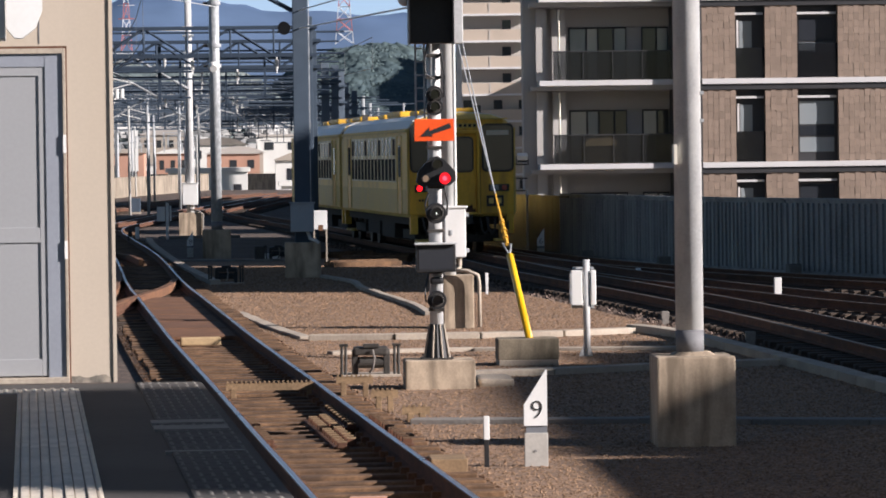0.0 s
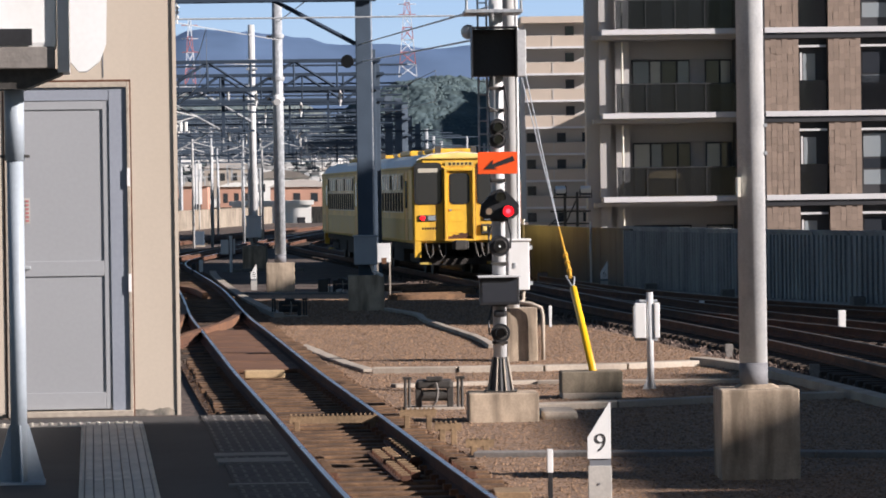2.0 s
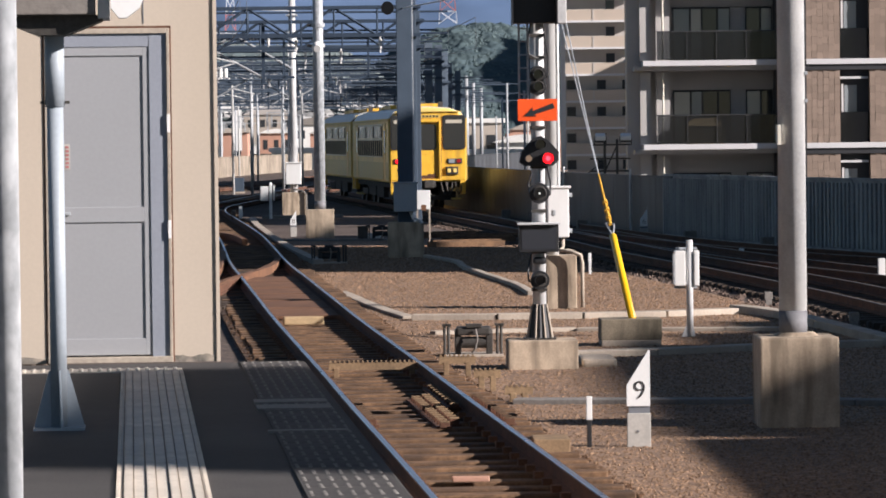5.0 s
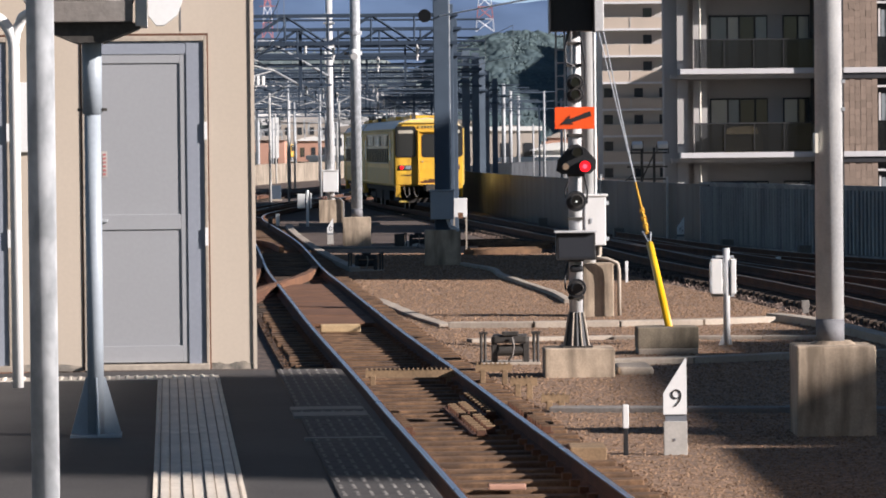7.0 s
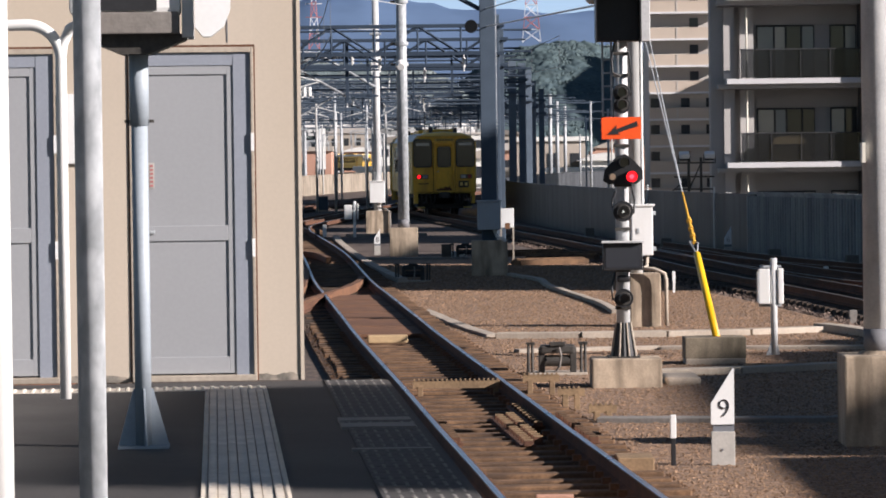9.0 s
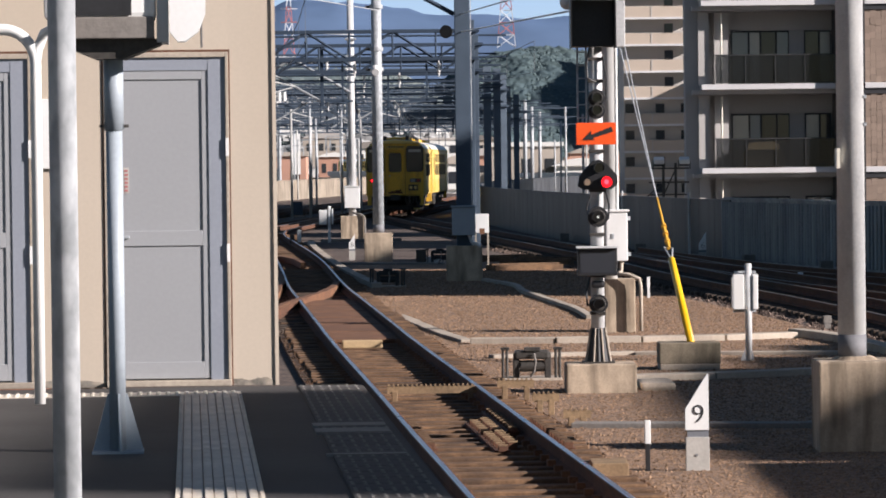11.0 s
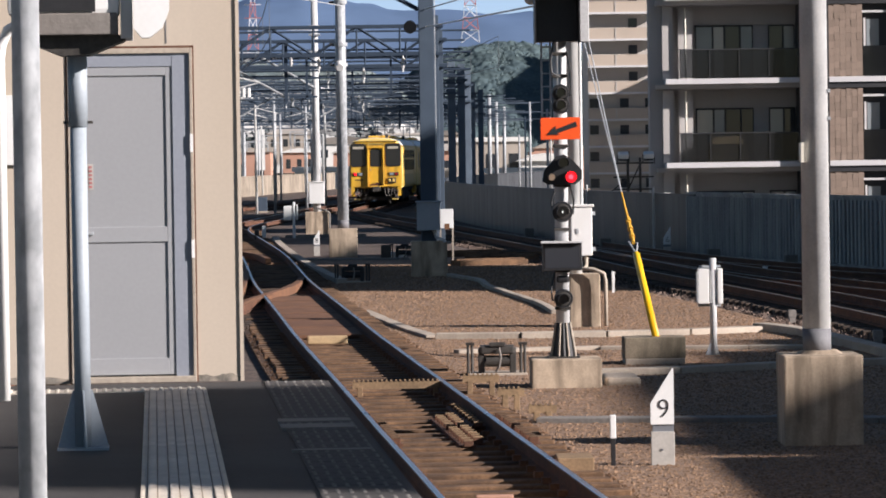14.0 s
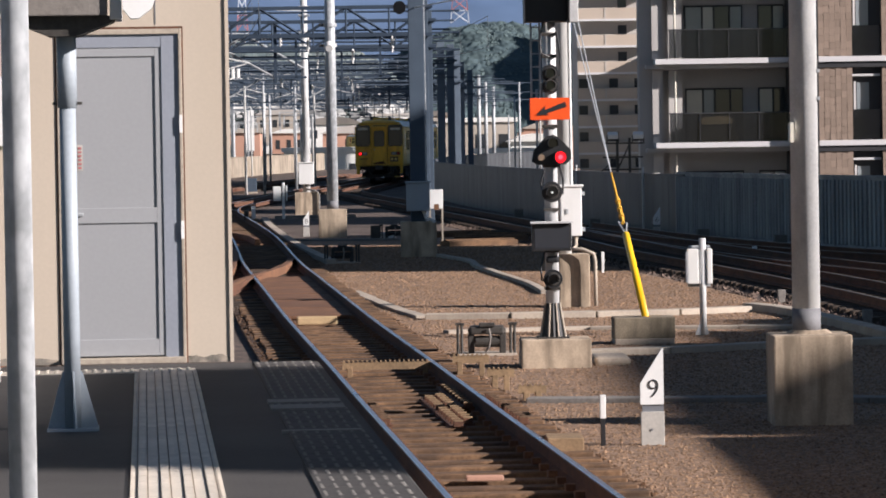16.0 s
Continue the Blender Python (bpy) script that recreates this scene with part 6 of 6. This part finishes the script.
sb = bmesh.new()
sb.faces.new([sb.verts.new(v) for v in ((-2600, 4900, -60), (2600, 4900, -60), (2600, 4900, 700), (-2600, 4900, 700))])
skym = bpy.data.materials.new("sky_backdrop")
skym.use_nodes = True
sn, sk = skym.node_tree.nodes, skym.node_tree.links
sn.remove(sn["Principled BSDF"])
em = sn.new("ShaderNodeEmission")
tc = sn.new("ShaderNodeTexCoord")
sx = sn.new("ShaderNodeSeparateXYZ")
mr = sn.new("ShaderNodeMapRange")
mr.inputs["From Min"].default_value, mr.inputs["From Max"].default_value = 120.0, 420.0
rp = sn.new("ShaderNodeValToRGB")
rp.color_ramp.elements[0].color, rp.color_ramp.elements[1].color = (0.26, 0.34, 0.43, 1), (0.13, 0.23, 0.42, 1)
sk.new(tc.outputs["Object"], sx.inputs[0])
sk.new(sx.outputs["Z"], mr.inputs["Value"])
sk.new(mr.outputs[0], rp.inputs[0])
sk.new(rp.outputs[0], em.inputs["Color"])
sk.new(em.outputs[0], sn["Material Output"].inputs["Surface"])
M["sky_backdrop"] = skym
tagged(part("backdrop_sky", sb, "sky_backdrop"), "pale blue hazy sky over the mountains", "sky", kind="structure")


# ---- the yellow railcars ----
def plate_round(x0, x1, z0, z1, y0, y1, r):
    """An upright plate with rounded corners."""
    o = []
    for cx, cz, a0 in ((x1 - r, z1 - r, 0), (x0 + r, z1 - r, 90), (x0 + r, z0 + r, 180), (x1 - r, z0 + r, 270)):
        o += [(cx + r * math.cos(radians(a0 + k * 22.5)), cz + r * math.sin(radians(a0 + k * 22.5))) for k in range(5)]
    return prism(bmesh.new(), o, min(y0, y1), max(y0, y1))


def railcar(label):
    """Origin on the rails under the car's middle; the rear end faces -y."""
    L, W = 8.95, 1.375
    t = thing("railcar", Matrix(), label, "railcar", "two-car yellow train")
    prof = [(-W + 0.04, 0.92), (W - 0.04, 0.92), (W, 1.0), (W, 2.95), (W - 0.05, 3.15), (W - 0.22, 3.36), (W - 0.6, 3.50), (0, 3.56), (-W + 0.6, 3.50), (-W + 0.22, 3.36), (-W + 0.05, 3.15), (-W, 2.95), (-W, 1.0)]
    b = prism(bmesh.new(), prof, -L + 0.12, L - 0.12)
    ends = [e for e in b.edges if abs(e.verts[0].co.y - e.verts[1].co.y) < 1e-4]
    bmesh.ops.bevel(b, geom=ends, offset=0.09, segments=3, affect="EDGES", profile=0.5)
    part("body", b, "train_side", t)
    roof = prism(bmesh.new(), [(-W + 0.03, 3.17), (W - 0.03, 3.17), (W - 0.2, 3.385), (W - 0.6, 3.525), (0, 3.585), (-W + 0.6, 3.525), (-W + 0.2, 3.385)], -L + 0.30, L - 0.30)
    part("roof", roof, "train_roof", t, "pale grey roof")
    for y, w, l, h, m in ((-6.2, 0.62, 2.6, 0.13, "train_yellow"), (-2.4, 0.5, 1.6, 0.12, "train_yellow"), (1.6, 0.6, 3.4, 0.15, "train_yellow"), (5.9, 0.5, 1.6, 0.12, "train_yellow")):
        part("roof_unit", boxes((-w, w, y - l / 2, y + l / 2, 3.55, 3.56 + h), bevel=0.05), m, t)
    for x in (-0.5, 0.55):
        part("vent", boxes((x - 0.08, x + 0.08, -L + 1.0, -L + 1.2, 3.5, 3.75)), "dark_metal", t)
    for s in (-1, 1):
        f = s * (L + 0.0)
        q = lambda x0, x1, z0, z1, d0, d1: (x0, x1, min(f + s * d0, f + s * d1), max(f + s * d0, f + s * d1), z0, z1)
        face = part("end_face", boxes(q(-W + 0.05, W - 0.05, 0.98, 3.18, -0.13, -0.02), q(-W + 0.3, W - 0.3, 3.18, 3.40, -0.13, -0.04), bevel=0.03), "train_yellow", t, "yellow end face")
        for sx in (-1, 1):
            x0, x1 = sorted((sx * 0.51, sx * 1.32))
            wn = part("end_window", plate_round(x0, x1, 2.05, 3.27, f - s * 0.08, f + s * 0.004, 0.13), "black", face, "black-framed end window")
            part("pane", plate_round(x0 + 0.045, x1 - 0.045, 2.10, 3.22, f, f + s * 0.010, 0.10), "train_glass", wn)
            part("blind", boxes(q(x0 + 0.12, x1 - 0.12, 2.98, 3.10, 0.010, 0.013)), "blind_sheen", wn)
            x0, x1 = sorted((sx * 0.68, sx * 1.20))
            lc = part("lamp_case", boxes(q(x0, x1, 1.56, 1.74, -0.03, 0.02), bevel=0.02), "dark_metal", face)
            xa, xb = sorted((sx * 0.99, sx * 1.17))
            part("tail_lamp", tubes((((xa + xb) / 2, f + s * 0.015, 1.65), ((xa + xb) / 2, f + s * 0.035, 1.65), 0.075, 0.065), seg=18), "lamp_red" if s < 0 and sx < 0 else "lens_red", lc, "glowing red tail lamp" if s < 0 and sx < 0 else "unlit red tail lamp")
            xa, xb = sorted((sx * 0.72, sx * 0.93))
            part("head_lamp", boxes(q(xa, xb, 1.58, 1.72, 0.018, 0.03), bevel=0.006), "glass_curtain", lc)
            part("step", boxes(q(sx * 1.0 - 0.16, sx * 1.0 + 0.16, 0.30, 0.36, -0.5, -0.05)), "train_olive", t)
            part("step_bracket", boxes(q(sx * 1.22 - 0.09, sx * 1.22 + 0.09, 0.50, 0.98, -0.35, -0.03)), "train_yellow", t)
        part("rain_strip", boxes(q(-W + 0.20, W - 0.20, 3.375, 3.41, -0.06, 0.02), q(-W - 0.005, -W + 0.05, 1.0, 3.16, -0.12, -0.06), q(W - 0.05, W + 0.005, 1.0, 3.16, -0.12, -0.06), bevel=0.01), "train_olive", face, "dull rusty edge strip")
        dr = part("end_door", boxes(q(-0.36, 0.36, 1.02, 3.0, -0.05, 0.02), bevel=0.015), "train_yellow", face, "yellow gangway door")
        gk = part("gasket", plate_round(-0.30, 0.30, 2.04, 2.95, f + s * 0.018, f + s * 0.026, 0.12), "black", dr, "black rubber window gasket")
        part("pane", plate_round(-0.26, 0.26, 2.08, 2.91, f + s * 0.024, f + s * 0.031, 0.09), "train_glass", gk)
        for zr in (1.20, 1.55, 1.88):
            part("rib", boxes(q(-0.33, 0.33, zr, zr + 0.02, 0.02, 0.03)), "train_yellow", dr)
        part("stain", prism(bmesh.new(), [(-0.24, 1.10), (-0.20, 1.17), (-0.05, 1.15), (0.02, 1.22), (0.16, 1.19), (0.25, 1.24), (0.27, 1.11)], f + s * 0.031, f + s * 0.034), "rust", dr, "brown grime patch")
        part("dirt_strip", boxes(q(-0.34, 0.34, 1.04, 1.12, 0.02, 0.024)), "rust", dr, "rusty lower edge")
        part("door_handle", boxes(q(-0.30, -0.24, 1.85, 1.90, 0.02, 0.05)), "galv", dr)
        part("door_frame", boxes(q(-0.45, -0.37, 1.0, 3.1, -0.05, 0.11), q(0.37, 0.45, 1.0, 3.1, -0.05, 0.11), q(-0.37, 0.37, 3.02, 3.1, -0.05, 0.11), q(-0.46, 0.46, 0.97, 1.03, -0.05, 0.12), bevel=0.02), "train_yellow", face, "raised yellow gangway frame")
        part("frame_seam", boxes(q(-0.475, -0.455, 0.98, 3.12, -0.05, 0.0), q(0.455, 0.475, 0.98, 3.12, -0.05, 0.0)), "rust", face, "dark rusty seam")
        part("plate", boxes(q(-0.4, 0.42, 3.17, 3.28, -0.03, 0.0)), "train_olive", face)
        part("marks", boxes(*[q(-0.30 + k * 0.12, -0.23 + k * 0.12, 3.19, 3.26, 0.0, 0.004) for k in range(6)]), "letter", face, "unreadable dark number bars")
        part("marks", boxes(*[q(-1.1 + k * 0.075, -1.05 + k * 0.075, 1.32, 1.38, -0.02, -0.014) for k in range(6)]), "letter", face, "unreadable dark number bars")
        part("jumper_box", boxes(q(0.62, 1.05, 1.18, 1.46, -0.03, 0.05), bevel=0.02), "dark_metal", face)
        for x in (0.73, 0.93):
            part("socket", boxes(q(x - 0.06, x + 0.06, 1.25, 1.39, 0.05, 0.08), bevel=0.02), "train_side", face)
        part("coupler", boxes(q(-0.16, 0.16, 0.72, 1.0, -0.6, 0.28), q(-0.24, 0.24, 0.74, 0.98, 0.1, 0.2), bevel=0.02), "dark_metal", t)
        for x in (-1.0, -0.62, 0.45, 0.62, 0.95):
            part("hose", pipe(bmesh.new(), [(x, f - s * 0.1, 0.92), (x + 0.03, f + s * 0.1, 0.65), (x + 0.1, f + s * 0.12, 0.48), (x + 0.2, f + s * 0.05, 0.6), (x + 0.22, f - s * 0.1, 0.9)], 0.028), "dark_metal", t)
        part("pilot", boxes(q(-0.95, 0.95, 0.28, 0.46, -0.55, -0.45)), "under", t)
    for s in (-1, 1):
        q = lambda y0, y1, z0, z1, d: (s * W - 0.02, s * W + d, y0, y1, z0, z1) if s > 0 else (s * W - d, s * W + 0.02, y0, y1, z0, z1)
        for y in (-7.6, 5.9):
            dd = part("side_door", boxes(q(y, y + 0.95, 1.0, 2.98, 0.008)), "train_yellow", t, "yellow side door")
            part("pane", boxes(q(y + 0.18, y + 0.77, 1.95, 2.75, 0.016)), "glass_dark", dd)
            part("seam", boxes(q(y - 0.04, y - 0.01, 1.0, 3.0, 0.02), q(y + 0.96, y + 0.99, 1.0, 3.0, 0.02)), "train_olive", dd)
        # Left windows carry pale reflections; right ones are coloured darker to read as shaded.
        for k in range(13):
            y = -6.3 + k * 0.92
            w = part("side_window", boxes(q(y, y + 0.80, 1.80, 2.98, 0.022), bevel=0.006), "train_cream" if s < 0 else "train_side", t, "framed side window with a dark lower pane")
            part("pane", boxes(q(y + 0.10, y + 0.72, 1.84, 2.40, 0.027)), "pane_side", w)
            part("upper_pane", boxes(q(y + 0.13, y + 0.67, 2.50, 2.92, 0.027)), "blind_sheen" if k % 4 and s < 0 else "pane_side", w)
            part("sash", boxes(q(y + 0.06, y + 0.74, 2.40, 2.47, 0.036)), "train_cream" if s < 0 else "train_side", w, "pale sash bar")
        part("skirt_band", boxes(q(-8.6, 8.6, 1.02, 1.62, 0.004)), "train_olive", t, "dull olive lower band")
        part("rain_gutter", boxes(q(-8.7, 8.7, 3.08, 3.12, 0.03)), "train_olive", t)
    part("underframe", boxes((-1.2, 1.2, -8.5, 8.5, 0.72, 0.94), (-1.15, 1.15, -3.6, -0.4, 0.32, 0.8), (-1.15, 1.15, 0.2, 3.4, 0.36, 0.8)), "under", t, "dark underfloor equipment")
    for y in (-6.35, 6.35):
        bg = part("bogie", boxes((-1.08, -0.92, y - 1.4, y + 1.4, 0.34, 0.58), (0.92, 1.08, y - 1.4, y + 1.4, 0.34, 0.58), (-0.95, 0.95, y - 0.25, y + 0.25, 0.4, 0.7), bevel=0.02), "under", t)
        for dy in (-1.05, 1.05):
            b = bmesh.new()
            for x in (-0.565, 0.565):
                tube(b, (x - 0.065, y + dy, 0.43), (x + 0.065, y + dy, 0.43), 0.43, 0.43, seg=24)
                tube(b, (x - 0.1 if x < 0 else x + 0.06, y + dy, 0.43), (x - 0.06 if x < 0 else x + 0.1, y + dy, 0.43), 0.45, 0.45, seg=24)
            tube(b, (-0.9, y + dy, 0.43), (0.9, y + dy, 0.43), 0.08, seg=10)
            part("wheelset", b, "dark_metal", bg)
    return t


rear_car = railcar("weathered yellow diesel railcar with red tail lamps lit")
front_car = railcar("weathered yellow diesel railcar coupled at the front of the train")
for o in front_car.children_recursive:
    if o.name.startswith("tail_lamp"):
        o.data.materials[0] = M["glass_dark"]
far_car = railcar("distant yellow railcar behind the far parapet")

SPEED = 7.8
S0 = length_to(T2, 99.5) + 2.0
FAR_LINE = [Vector((-55.4, 869.5, 0)), Vector((22.0, 717.5, 0))]
fv = thing("far_viaduct", Matrix(), "grey concrete viaduct of a distant line", "viaduct", kind="structure")
part("deck", sweep([FAR_LINE[0] + (FAR_LINE[0] - FAR_LINE[1]) * 0.4, FAR_LINE[1] + (FAR_LINE[1] - FAR_LINE[0]) * 0.2], [(-3.0, -9.0), (3.0, -9.0), (3.0, -0.02), (-3.0, -0.02)]), "parapet", fv)


def far_run(t):
    """Metres run by the distant train: steady, quicker from 9 s, braking from 12 s to a stand at 14 s."""
    u, w = min(max(t - 9.0, 0.0), 3.0), min(max(t - 12.0, 0.0), 2.0)
    return 60.0 + 7.6 * (min(t, 9.0) - 7.5) + 7.6 * u + 0.8 * u * u + 12.4 * w - 3.1 * w * w


def car_pose(line, s):
    a, _ = along(line, s + 2.6)
    b, _ = along(line, s + 15.3)
    c = (a + b) / 2
    d = b - a
    return Matrix.Translation((c.x, c.y, 0.0)) @ pose(0, 0, 0, 0, 0, math.degrees(math.atan2(-d.x, d.y)))


def motions():
    times = [i * 0.5 for i in range(33)]
    walk(rear_car, [(t, car_pose(T2, S0 + SPEED * t)) for t in times])
    walk(front_car, [(t, car_pose(T2, S0 + SPEED * t + 18.4)) for t in times])
    walk(far_car, [(t, car_pose(FAR_LINE, far_run(t))) for t in times])


motions()
